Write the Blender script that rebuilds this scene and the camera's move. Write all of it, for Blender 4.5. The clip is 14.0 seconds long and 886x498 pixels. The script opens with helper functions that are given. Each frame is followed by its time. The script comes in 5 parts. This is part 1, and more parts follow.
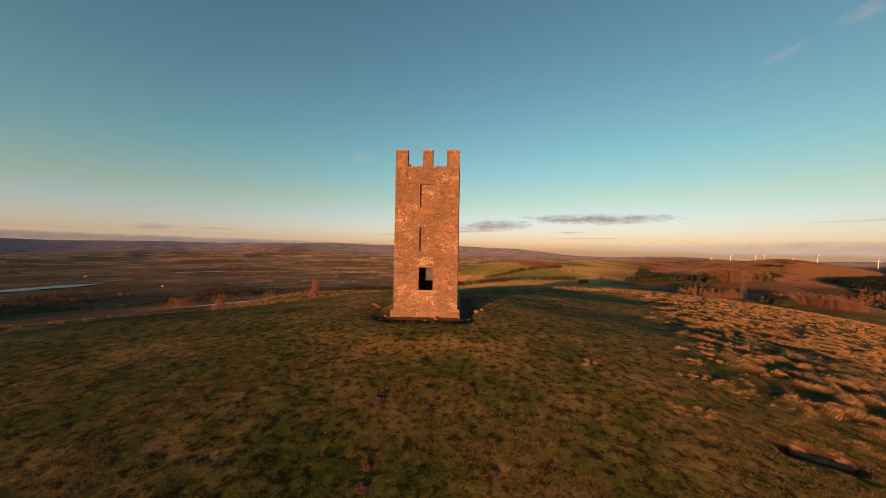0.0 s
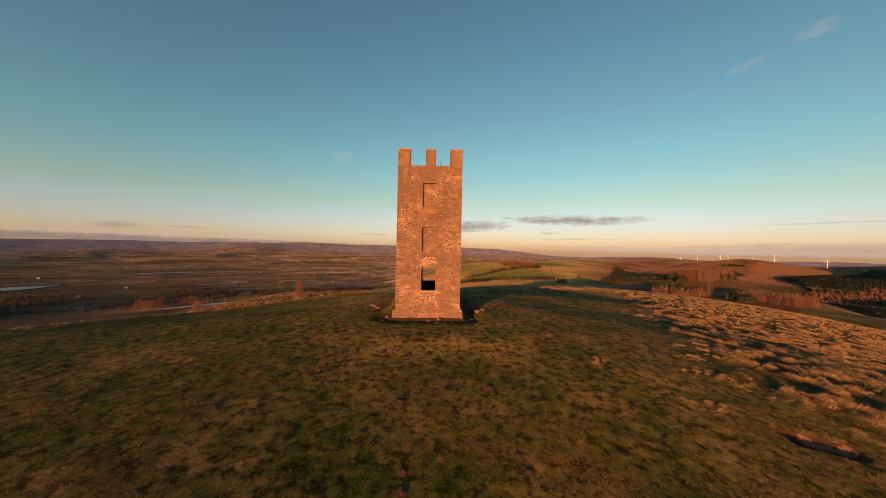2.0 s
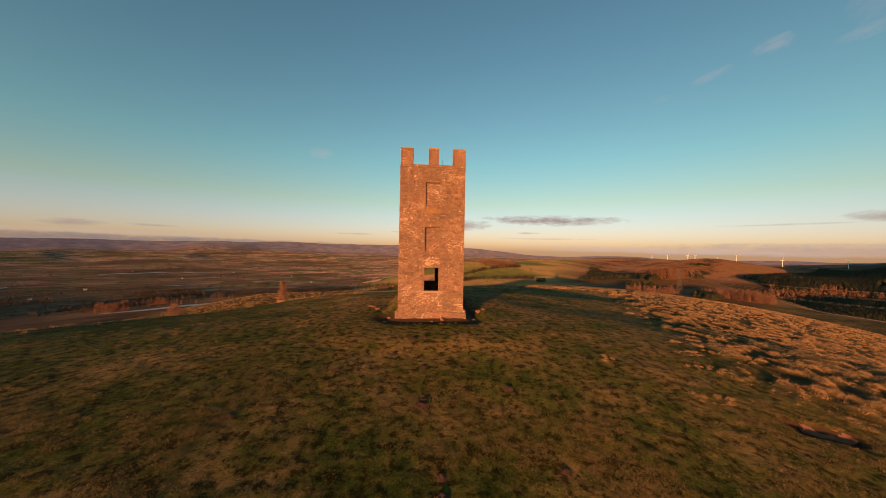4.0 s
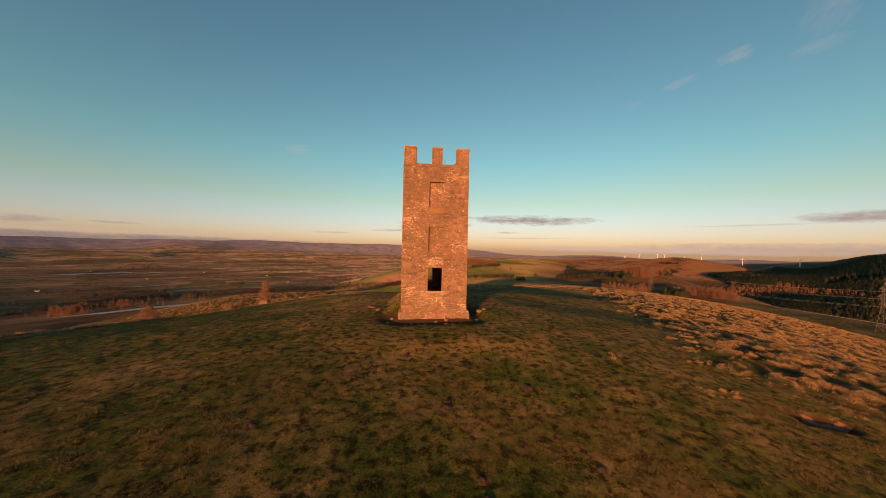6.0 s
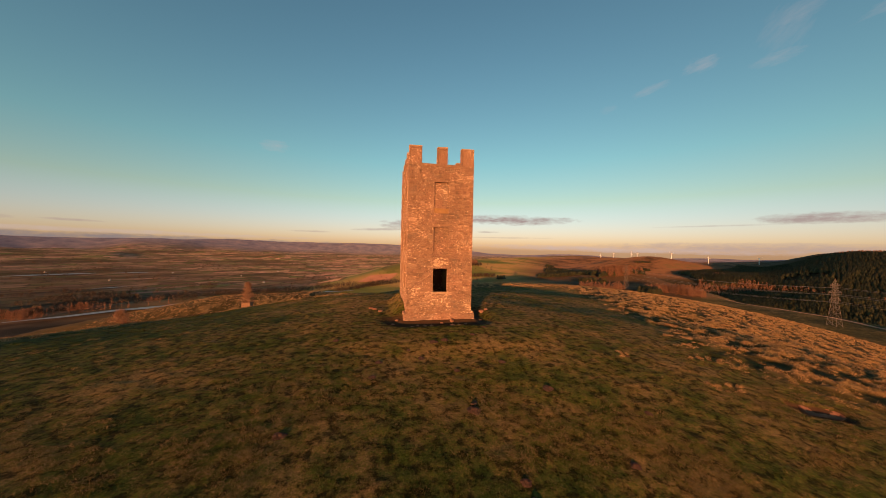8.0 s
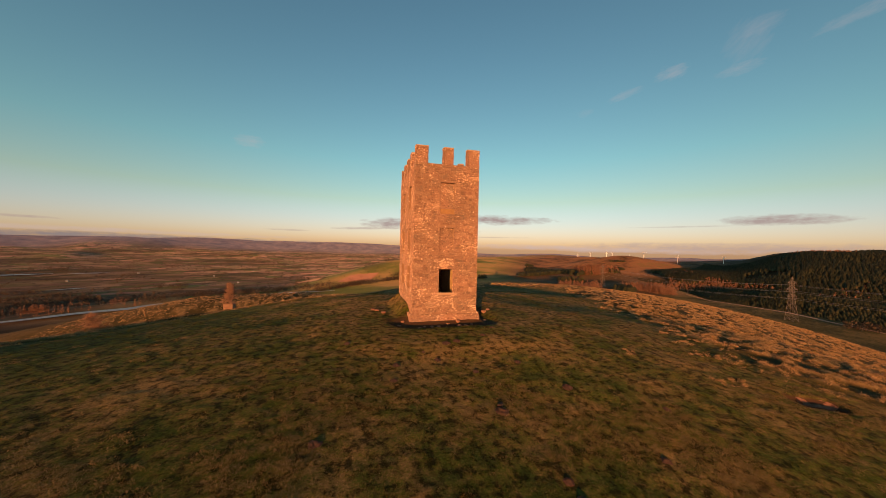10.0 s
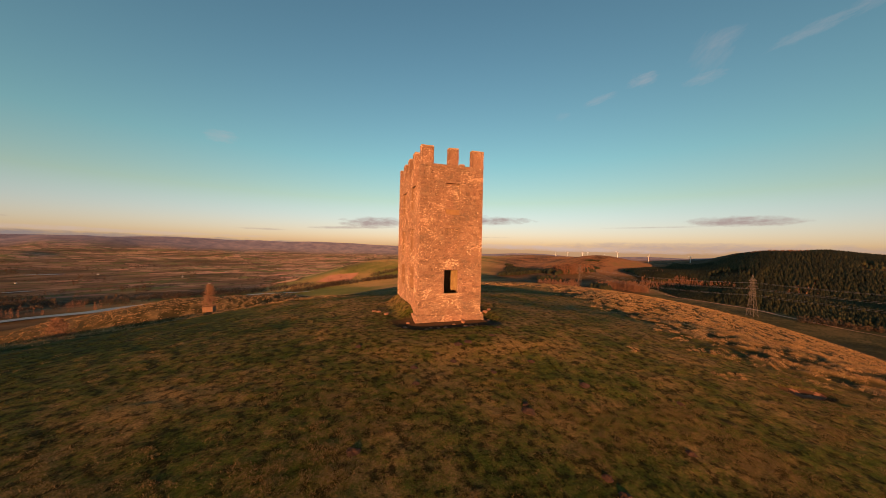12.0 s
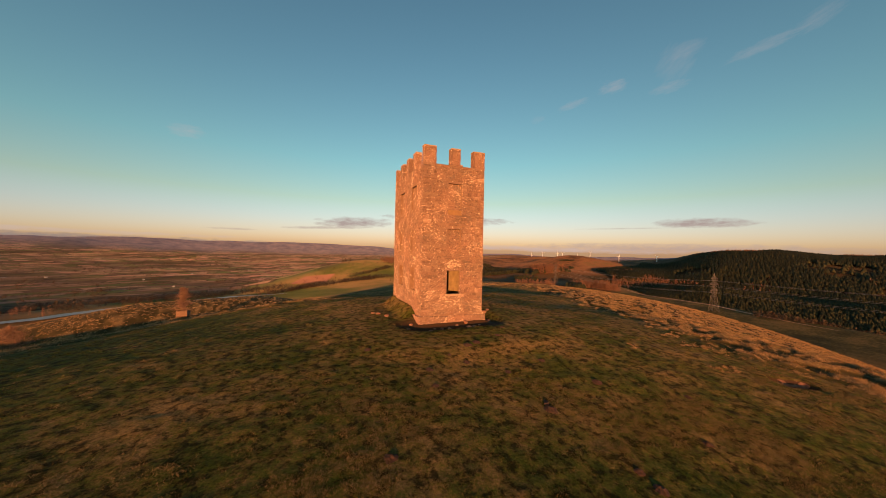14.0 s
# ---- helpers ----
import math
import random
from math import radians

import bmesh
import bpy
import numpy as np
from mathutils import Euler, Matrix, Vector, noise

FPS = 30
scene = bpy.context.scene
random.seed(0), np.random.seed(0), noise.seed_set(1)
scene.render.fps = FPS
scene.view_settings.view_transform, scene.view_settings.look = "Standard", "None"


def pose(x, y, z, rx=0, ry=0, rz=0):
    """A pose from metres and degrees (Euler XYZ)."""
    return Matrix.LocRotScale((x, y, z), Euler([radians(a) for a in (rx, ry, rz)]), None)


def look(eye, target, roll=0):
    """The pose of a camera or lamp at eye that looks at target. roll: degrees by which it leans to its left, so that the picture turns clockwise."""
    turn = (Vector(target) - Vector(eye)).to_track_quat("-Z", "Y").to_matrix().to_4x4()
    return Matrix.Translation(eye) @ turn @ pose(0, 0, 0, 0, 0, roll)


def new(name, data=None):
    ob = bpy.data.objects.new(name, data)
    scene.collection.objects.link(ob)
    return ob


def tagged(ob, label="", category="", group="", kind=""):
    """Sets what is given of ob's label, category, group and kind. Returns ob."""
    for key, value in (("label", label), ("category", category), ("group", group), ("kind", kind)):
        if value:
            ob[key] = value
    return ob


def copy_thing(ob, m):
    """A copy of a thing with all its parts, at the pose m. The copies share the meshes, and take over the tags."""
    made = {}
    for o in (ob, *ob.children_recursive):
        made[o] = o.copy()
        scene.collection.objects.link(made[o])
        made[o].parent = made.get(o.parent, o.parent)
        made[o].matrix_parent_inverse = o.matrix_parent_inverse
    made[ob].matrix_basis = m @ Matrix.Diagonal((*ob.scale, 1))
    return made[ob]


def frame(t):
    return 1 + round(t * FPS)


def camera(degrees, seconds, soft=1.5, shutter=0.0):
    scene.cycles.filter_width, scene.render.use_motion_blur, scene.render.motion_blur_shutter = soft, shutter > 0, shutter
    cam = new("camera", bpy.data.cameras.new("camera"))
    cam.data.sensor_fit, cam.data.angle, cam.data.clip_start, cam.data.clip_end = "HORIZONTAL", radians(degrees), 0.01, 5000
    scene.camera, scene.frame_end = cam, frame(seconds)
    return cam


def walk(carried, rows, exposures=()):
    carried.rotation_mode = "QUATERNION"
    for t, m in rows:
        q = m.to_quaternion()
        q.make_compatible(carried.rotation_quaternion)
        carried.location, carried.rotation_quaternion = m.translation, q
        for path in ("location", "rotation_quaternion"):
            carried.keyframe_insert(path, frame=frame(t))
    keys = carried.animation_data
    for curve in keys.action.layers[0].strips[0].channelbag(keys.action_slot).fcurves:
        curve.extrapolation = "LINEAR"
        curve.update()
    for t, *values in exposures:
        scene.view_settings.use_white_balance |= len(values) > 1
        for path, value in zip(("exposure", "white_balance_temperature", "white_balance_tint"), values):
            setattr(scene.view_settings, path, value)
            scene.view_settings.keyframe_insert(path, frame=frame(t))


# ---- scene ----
cam = camera(109.6, 14.0, 0.8)
PATH = [
    (0, (-2.611, -0.531, 5.102), (-2.723, 1.466, 5.107), 1.0),
    (0.5, (-3.023, -0.525, 5.089), (-3.106, 1.473, 5.095), 1.1),
    (1, (-3.435, -0.509, 5.079), (-3.487, 1.49, 5.086), 1.1),
    (1.5, (-3.848, -0.484, 5.071), (-3.869, 1.516, 5.078), 1.1),
    (2, (-4.261, -0.45, 5.065), (-4.252, 1.55, 5.073), 1.1),
    (2.5, (-4.676, -0.409, 5.062), (-4.635, 1.591, 5.07), 1.1),
    (3, (-5.092, -0.36, 5.061), (-5.021, 1.639, 5.069), 1.1),
    (5.5, (-7.213, -0.03, 5.089), (-6.987, 1.957, 5.094), 1.2),
    (6, (-7.646, 0.051, 5.101), (-7.389, 2.035, 5.105), 1.2),
    (6.5, (-8.081, 0.137, 5.113), (-7.794, 2.116, 5.117), 1.2),
    (7, (-8.518, 0.227, 5.127), (-8.201, 2.202, 5.13), 1.2),
    (7.5, (-8.957, 0.322, 5.141), (-8.61, 2.291, 5.143), 1.2),
    (8, (-9.398, 0.421, 5.156), (-9.021, 2.385, 5.158), 1.2),
    (10.5, (-11.604, 0.994, 5.225), (-11.08, 2.924, 5.225), 1.3),
    (11, (-12.04, 1.127, 5.235), (-11.486, 3.049, 5.235), 1.3),
    (11.5, (-12.473, 1.267, 5.242), (-11.889, 3.18, 5.242), 1.3),
    (12, (-12.901, 1.415, 5.246), (-12.286, 3.318, 5.247), 1.3),
    (12.5, (-13.322, 1.572, 5.246), (-12.676, 3.465, 5.248), 1.3),
    (13, (-13.737, 1.739, 5.242), (-13.058, 3.62, 5.245), 1.3),
    (13.5, (-14.143, 1.916, 5.233), (-13.431, 3.785, 5.238), 1.2),
    (14, (-14.539, 2.105, 5.218), (-13.793, 3.96, 5.225), 1.2),
]
walk(cam, [(t, look(eye, target, roll)) for t, eye, target, roll in PATH])

# ---- tuning: sun, sky, exposure and the main colours ----
EXPOSURE = 0.7
SUN_POWER, SUN_COLOUR, SKY_STRENGTH, GRASS = 5.0, (1.0, 0.385, 0.125), 0.12, 600000
SKY_TINT = [(0.0, (0.59, 0.535, 1.08)), (0.06, (0.585, 0.53, 0.79)), (0.14, (0.545, 0.53, 0.485)), (0.25, (0.44, 0.565, 0.515)), (0.5, (0.40, 0.515, 0.49)), (1.0, (0.335, 0.43, 0.44))]
CLOUDS = ((2.0, 1.45, 1.35), (2.8, 2.3, 2.3), (3.0, 2.4, 2.35))
STONE = [(0.165, 0.096, 0.067), (0.235, 0.136, 0.093), (0.272, 0.158, 0.107), (0.228, 0.14, 0.098), (0.39, 0.255, 0.178)]
TURF = [(0.415, (0.043, 0.068, 0.009)), (0.465, (0.09, 0.102, 0.017)), (0.51, (0.153, 0.123, 0.031)), (0.57, (0.28, 0.182, 0.067))]
FIELDS = [(0.1, (0.09, 0.128, 0.045)), (0.3, (0.38, 0.25, 0.195)), (0.45, (0.13, 0.14, 0.055)), (0.6, (0.46, 0.27, 0.21)), (0.75, (0.055, 0.042, 0.034)), (0.9, (0.30, 0.205, 0.15))]
PASTURE = [(0.36, (0.055, 0.075, 0.017)), (0.45, (0.10, 0.105, 0.027)), (0.54, (0.23, 0.155, 0.062)), (0.64, (0.14, 0.125, 0.04))]
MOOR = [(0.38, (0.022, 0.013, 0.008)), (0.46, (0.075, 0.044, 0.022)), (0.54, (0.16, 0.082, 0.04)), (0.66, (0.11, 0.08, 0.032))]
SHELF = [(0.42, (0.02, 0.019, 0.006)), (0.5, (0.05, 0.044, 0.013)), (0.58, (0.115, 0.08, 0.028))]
# far hills: the blue-grey of haze is put into their base colour
RIM_HAZE = [(0.3, (0.085, 0.09, 0.14)), (0.5, (0.135, 0.135, 0.19)), (0.7, (0.20, 0.18, 0.22))]

# ---- light: a low winter sun behind the walk, clear sky ----
SUN_HEADING, SUN_HEIGHT = 24.5, 4.2          # the way that shadows point, from +y towards +x; degrees above the horizon
scene.view_settings.exposure = EXPOSURE

world = bpy.data.worlds.new("sky")
world.use_nodes = True
scene.world = world


def node(tree, kind, **settings):
    n = tree.nodes.new(kind)
    for key, value in settings.items():
        if key == "blend_type":
            n.blend_type = value
        elif key == "operation":
            n.operation = value
        elif key == "data_type":
            n.data_type = value
        elif key == "attribute_name":
            n.attribute_name = value
        elif key == "feature":
            n.feature = value
    return n


def put(tree, socket, value):
    if hasattr(value, "links"):
        tree.links.new(value, socket)
    else:
        socket.default_value = value


def calc(tree, operation, a, b=0.0, c=0.0):
    n = node(tree, "ShaderNodeMath", operation=operation)
    for i, v in enumerate((a, b, c)):
        put(tree, n.inputs[i], v)
    return n.outputs[0]


def blend(tree, factor, a, b, how="MIX"):
    n = node(tree, "ShaderNodeMix", data_type="RGBA", blend_type=how)
    put(tree, n.inputs[0], factor)
    for i, v in ((6, a), (7, b)):
        put(tree, n.inputs[i], v if hasattr(v, "links") else (*v, 1.0))
    return n.outputs[2]


def ramp(tree, factor, stops):
    n = node(tree, "ShaderNodeValToRGB")
    put(tree, n.inputs[0], factor)
    e = n.color_ramp.elements
    while len(e) < len(stops):
        e.new(0.5)
    for one, (at, colour) in zip(e, stops):
        one.position = at
        one.color = (*colour, 1.0) if isinstance(colour, tuple) else (colour, colour, colour, 1.0)
    return n.outputs[0]


def noisy(tree, where, scale, detail=3.0, rough=0.55, stretch=None):
    if stretch:
        m = node(tree, "ShaderNodeMapping")
        put(tree, m.inputs["Vector"], where)
        m.inputs["Scale"].default_value = stretch
        where = m.outputs[0]
    n = node(tree, "ShaderNodeTexNoise")
    put(tree, n.inputs["Vector"], where)
    n.inputs["Scale"].default_value, n.inputs["Detail"].default_value, n.inputs["Roughness"].default_value = scale, detail, rough
    return n.outputs[0]


# sky colour, a tint towards teal, and a few thin evening clouds at their bearings
wt = world.node_tree
wt.nodes.clear()
sky = wt.nodes.new("ShaderNodeTexSky")
sky.sky_type, sky.sun_disc = "NISHITA", False
sky.sun_elevation, sky.sun_rotation = radians(SUN_HEIGHT), radians(180 + SUN_HEADING)
sky.air_density, sky.dust_density, sky.ozone_density = 1.0, 0.6, 1.6
coord = wt.nodes.new("ShaderNodeTexCoord").outputs["Generated"]
part_xyz = wt.nodes.new("ShaderNodeSeparateXYZ")
wt.links.new(coord, part_xyz.inputs[0])
high = calc(wt, "MULTIPLY", calc(wt, "ARCSINE", part_xyz.outputs[2]), 57.29578)
bearing = calc(wt, "MULTIPLY", calc(wt, "ARCTAN2", part_xyz.outputs[0], part_xyz.outputs[1]), 57.29578)
tint = ramp(wt, calc(wt, "DIVIDE", high, 60.0), SKY_TINT)
air = blend(wt, 1.0, sky.outputs[0], tint, "MULTIPLY")
air = blend(wt, 1.0, air, (2.22, 2.22, 2.22), "MULTIPLY")


def cloud(air, az, el, wide, tall, tilt, colour, strength, seed, grain=1.0, soft=1.0):
    c, s = math.cos(radians(tilt)), math.sin(radians(tilt))
    du, dv = calc(wt, "SUBTRACT", bearing, az), calc(wt, "SUBTRACT", high, el)
    u = calc(wt, "ADD", calc(wt, "MULTIPLY", du, c), calc(wt, "MULTIPLY", dv, s))
    v = calc(wt, "SUBTRACT", calc(wt, "MULTIPLY", dv, c), calc(wt, "MULTIPLY", du, s))
    p = wt.nodes.new("ShaderNodeCombineXYZ")
    put(wt, p.inputs[0], calc(wt, "MULTIPLY", u, 0.35 * grain))
    put(wt, p.inputs[1], calc(wt, "MULTIPLY", v, 1.3 * grain))
    p.inputs[2].default_value = seed
    wisp = noisy(wt, p.outputs[0], 1.0, 6.0, 0.68)
    r = calc(wt, "ADD", calc(wt, "POWER", calc(wt, "ABSOLUTE", calc(wt, "DIVIDE", u, wide)), 2.0), calc(wt, "POWER", calc(wt, "ABSOLUTE", calc(wt, "DIVIDE", v, tall)), 2.0))
    body = calc(wt, "SUBTRACT", calc(wt, "ADD", calc(wt, "SUBTRACT", 1.0, r), calc(wt, "MULTIPLY", wisp, 2.6)), 1.4)
    n = node(wt, "ShaderNodeClamp")
    put(wt, n.inputs[0], calc(wt, "MULTIPLY", body, strength * soft))
    n.inputs[2].default_value = min(1.0, strength)
    return blend(wt, n.outputs[0], air, colour)


GREY_CLOUD, PINK_CLOUD, HAZE_CLOUD = CLOUDS
BANK_CLOUD, MAUVE_CLOUD = (1.15, 1.0, 1.1), (2.2, 1.75, 1.75)
for az, el, wide, tall, tilt, colour, strength, seed in (
        (22.5, 5.45, 12.5, 0.95, -1.5, GREY_CLOUD, 0.95, 1.0), (6.0, 4.5, 7.5, 1.1, 2.0, GREY_CLOUD, 0.85, 2.0), (0.0, 3.4, 6.5, 0.28, 2.0, GREY_CLOUD, 0.55, 3.0),
        (-46.0, 2.5, 3.2, 0.5, 1.0, GREY_CLOUD, 0.7, 4.0), (-39.0, 2.6, 3.0, 0.2, 0.0, GREY_CLOUD, 0.5, 5.0),
        (61.5, 4.6, 6.5, 0.8, -1.0, GREY_CLOUD, 0.85, 6.0), (52.0, 4.0, 8.0, 0.15, 0.0, GREY_CLOUD, 0.35, 7.0), (19.0, 3.3, 2.2, 0.22, 0.0, GREY_CLOUD, 0.5, 8.0),
        (22.0, 2.3, 9.0, 0.15, 0.0, GREY_CLOUD, 0.35, 9.0), (40.0, 0.55, 26.0, 0.6, -0.5, HAZE_CLOUD, 0.6, 16.0), (-46.0, 0.75, 50.0, 0.6, -0.4, BANK_CLOUD, 0.8, 17.0), (-40.0, 1.5, 34.0, 0.35, -0.3, HAZE_CLOUD, 0.4, 18.0), (-12.0, 2.6, 4.0, 0.2, 0.0, GREY_CLOUD, 0.4, 9.5), (58.0, 1.0, 24.0, 0.75, -0.5, MAUVE_CLOUD, 0.6, 19.0),
        (-17.8, 15.7, 2.4, 0.75, 3.0, PINK_CLOUD, 0.5, 10.0), (44.0, 23.7, 2.9, 0.5, 12.0, PINK_CLOUD, 0.36, 11.0), (50.0, 25.2, 2.3, 0.8, 8.0, PINK_CLOUD, 0.5, 12.0), (38.3, 22.1, 1.4, 0.5, 7.0, PINK_CLOUD, 0.16, 20.0),
        (57.4, 23.6, 2.6, 0.6, 4.0, PINK_CLOUD, 0.36, 13.0), (58.0, 26.4, 2.6, 2.0, 40.0, PINK_CLOUD, 0.22, 14.0), (59.6, 27.6, 2.2, 0.9, 9.0, PINK_CLOUD, 0.25, 21.0), (67.3, 25.4, 4.0, 0.6, 8.0, PINK_CLOUD, 0.34, 15.0), (72.0, 26.5, 2.4, 0.8, 20.0, PINK_CLOUD, 0.25, 22.0)):
    high_up = colour is PINK_CLOUD
    air = cloud(air, az, el, wide, tall * (1.35 if high_up else 1.0), tilt, colour, strength, seed, 1.5 if high_up else 1.0, 0.5 if high_up else 1.0)
lit = wt.nodes.new("ShaderNodeBackground")
wt.links.new(air, lit.inputs[0])
lit.inputs[1].default_value = SKY_STRENGTH
end = wt.nodes.new("ShaderNodeOutputWorld")
wt.links.new(lit.outputs[0], end.inputs[0])

sun = bpy.data.lights.new("sun", "SUN")
sun.energy, sun.color, sun.angle = SUN_POWER, SUN_COLOUR, radians(0.5)
h_, e_ = radians(SUN_HEADING), radians(SUN_HEIGHT)
lamp = new("sun", sun)
lamp.matrix_world = look((-60 * math.sin(h_), -60 * math.cos(h_), 40), (-60 * math.sin(h_) + math.cos(e_) * math.sin(h_), -60 * math.cos(h_) + math.cos(e_) * math.cos(h_), 40 - math.sin(e_)))


# ---- materials ----
def material(name, rough=0.9, metal=0.0):
    m = bpy.data.materials.new(name)
    m.use_nodes = True
    t = m.node_tree
    b = t.nodes["Principled BSDF"]
    b.inputs["Roughness"].default_value, b.inputs["Metallic"].default_value = rough, metal
    b.inputs["Specular IOR Level"].default_value = 0.25
    b.inputs["Diffuse Roughness"].default_value = 1.0 if rough > 0.88 else 0.0
    return m, t, b


def relief(t, b, height, strength, distance):
    n = node(t, "ShaderNodeBump")
    put(t, n.inputs["Height"], height)
    n.inputs["Strength"].default_value = strength
    put(t, n.inputs["Distance"], distance)
    t.links.new(n.outputs[0], b.inputs["Normal"])


def spot(t):
    return node(t, "ShaderNodeNewGeometry").outputs["Position"]


def simple(name, dark, light, scale=6.0, rough=0.85, metal=0.0, bump=0.3, size=0.02):
    """Two tones broken up at two scales, with a fine relief."""
    m, t, b = material(name, rough, metal)
    p = node(t, "ShaderNodeTexCoord").outputs["Object"]
    big, fine = noisy(t, p, scale, 4.0), noisy(t, p, scale * 7, 3.0)
    f = ramp(t, calc(t, "ADD", calc(t, "MULTIPLY", big, 0.65), calc(t, "MULTIPLY", fine, 0.35)), [(0.32, 0.0), (0.68, 1.0)])
    put(t, b.inputs["Base Color"], blend(t, f, dark, light))
    relief(t, b, fine, bump, size)
    return m


def stone_material(name, by_object):
    """Weathered red-brown rubble with pale lime flecks and grey lichen; every stone has its own tone."""
    m, t, b = material(name, 0.92)
    p = spot(t)
    r = node(t, "ShaderNodeObjectInfo").outputs["Random"] if by_object else node(t, "ShaderNodeNewGeometry").outputs["Random Per Island"]
    tone = ramp(t, r, [(0.0, STONE[0]), (0.3, STONE[1]), (0.6, STONE[2]), (0.86, STONE[3]), (1.0, STONE[4])])
    stain = noisy(t, p, 0.55, 4.0, 0.6)
    tone = blend(t, ramp(t, stain, [(0.4, 0.0), (0.66, 0.7)]), tone, (0.155, 0.105, 0.072))
    fine = noisy(t, p, 14.0, 4.0, 0.65)
    tone = blend(t, 0.3, tone, ramp(t, fine, [(0.3, 0.25), (0.7, 0.95)]), "OVERLAY")
    # lime left in the beds: long low streaks, thick in some places and gone in others, with crumbs between
    where = calc(t, "MULTIPLY", calc(t, "SUBTRACT", noisy(t, p, 0.8, 3.0), 0.5), 0.34)
    streak = calc(t, "ADD", noisy(t, p, 4.2, 4.0, 0.68, (1.0, 1.0, 2.7)), where)
    tone = blend(t, ramp(t, streak, [(0.585, 0.0), (0.635, 0.9)]), tone, (0.66, 0.46, 0.31))
    crumb = calc(t, "ADD", noisy(t, p, 9.0, 4.0, 0.7, (1.0, 1.0, 2.0)), where)
    tone = blend(t, ramp(t, crumb, [(0.61, 0.0), (0.64, 0.95)]), tone, (0.82, 0.64, 0.47))
    tone = blend(t, ramp(t, noisy(t, p, 9.0, 5.0, 0.72, (1.0, 1.0, 1.7)), [(0.38, 0.8), (0.455, 0.0)]), tone, (0.065, 0.038, 0.026))
    grey = noisy(t, p, 1.5, 4.0, 0.6)
    tone = blend(t, ramp(t, grey, [(0.56, 0.0), (0.66, 0.5)]), tone, (0.15, 0.115, 0.09))
    put(t, b.inputs["Base Color"], tone)
    relief(t, b, calc(t, "ADD", fine, noisy(t, p, 5.0, 3.0)), 0.9, 0.025)
    return m


def mortar_material():
    m, t, b = material("old_lime_mortar", 0.95)
    p = spot(t)
    f = noisy(t, p, 3.0, 5.0, 0.65)
    c = blend(t, ramp(t, f, [(0.35, 0.0), (0.7, 1.0)]), (0.19, 0.115, 0.072), (0.28, 0.172, 0.108))
    c = blend(t, ramp(t, noisy(t, p, 5.5, 5.0, 0.65), [(0.6, 0.0), (0.63, 0.9)]), c, (0.78, 0.64, 0.48))
    put(t, b.inputs["Base Color"], c)
    relief(t, b, noisy(t, p, 22.0, 4.0), 0.8, 0.02)
    return m


def turf_colour(t, p):
    """Green turf worn to straw in patches; shared by the ground and its blades."""
    patch = noisy(t, p, 0.22, 4.0, 0.65)
    small = noisy(t, p, 1.5, 6.0, 0.75)
    f = calc(t, "ADD", calc(t, "MULTIPLY", patch, 0.42), calc(t, "MULTIPLY", small, 0.33))
    f = calc(t, "ADD", f, calc(t, "MULTIPLY", noisy(t, p, 11.0, 4.0, 0.7), 0.25))
    # greener round the summit, more straw lower down
    xyz = node(t, "ShaderNodeSeparateXYZ")
    put(t, xyz.inputs[0], p)
    lower = node(t, "ShaderNodeMapRange")
    put(t, lower.inputs[0], xyz.outputs[1])
    for i, v in enumerate((5.0, 18.0, -0.012, 0.016)):
        lower.inputs[i + 1].default_value = v
    # lusher on the side that drops to the valley, its shade put into the colour
    lush_shade = node(t, "ShaderNodeMapRange")
    put(t, lush_shade.inputs[0], xyz.outputs[0])
    for i, v in enumerate((-26.0, -13.0, -0.075, 0.0)):
        lush_shade.inputs[i + 1].default_value = v
    east = node(t, "ShaderNodeMapRange")
    put(t, east.inputs[0], xyz.outputs[0])
    for i, v in enumerate((-8.0, 4.0, 0.0, -0.006)):
        east.inputs[i + 1].default_value = v
    north = node(t, "ShaderNodeMapRange")
    put(t, north.inputs[0], xyz.outputs[1])
    for i, v in enumerate((13.0, 24.0, 0.0, 1.0)):
        north.inputs[i + 1].default_value = v
    f = calc(t, "ADD", f, calc(t, "MULTIPLY", lush_shade.outputs[0], north.outputs[0]))
    f = calc(t, "ADD", f, calc(t, "MULTIPLY", east.outputs[0], calc(t, "SUBTRACT", 1.0, north.outputs[0])))
    tone = ramp(t, calc(t, "ADD", f, lower.outputs[0]), TURF)
    # tufts and single stalks, the shade between them multiplied into the tone
    tuft_shade = ramp(t, noisy(t, p, 2.6, 5.0, 0.7), [(0.40, 0.16), (0.47, 0.6), (0.56, 1.0)])
    stalk_shade = ramp(t, noisy(t, p, 17.0, 3.0, 0.75), [(0.33, 0.5), (0.5, 0.85), (0.62, 1.0)])
    tone = blend(t, 1.0, tone, tuft_shade, "MULTIPLY")
    return blend(t, 1.0, tone, stalk_shade, "MULTIPLY")


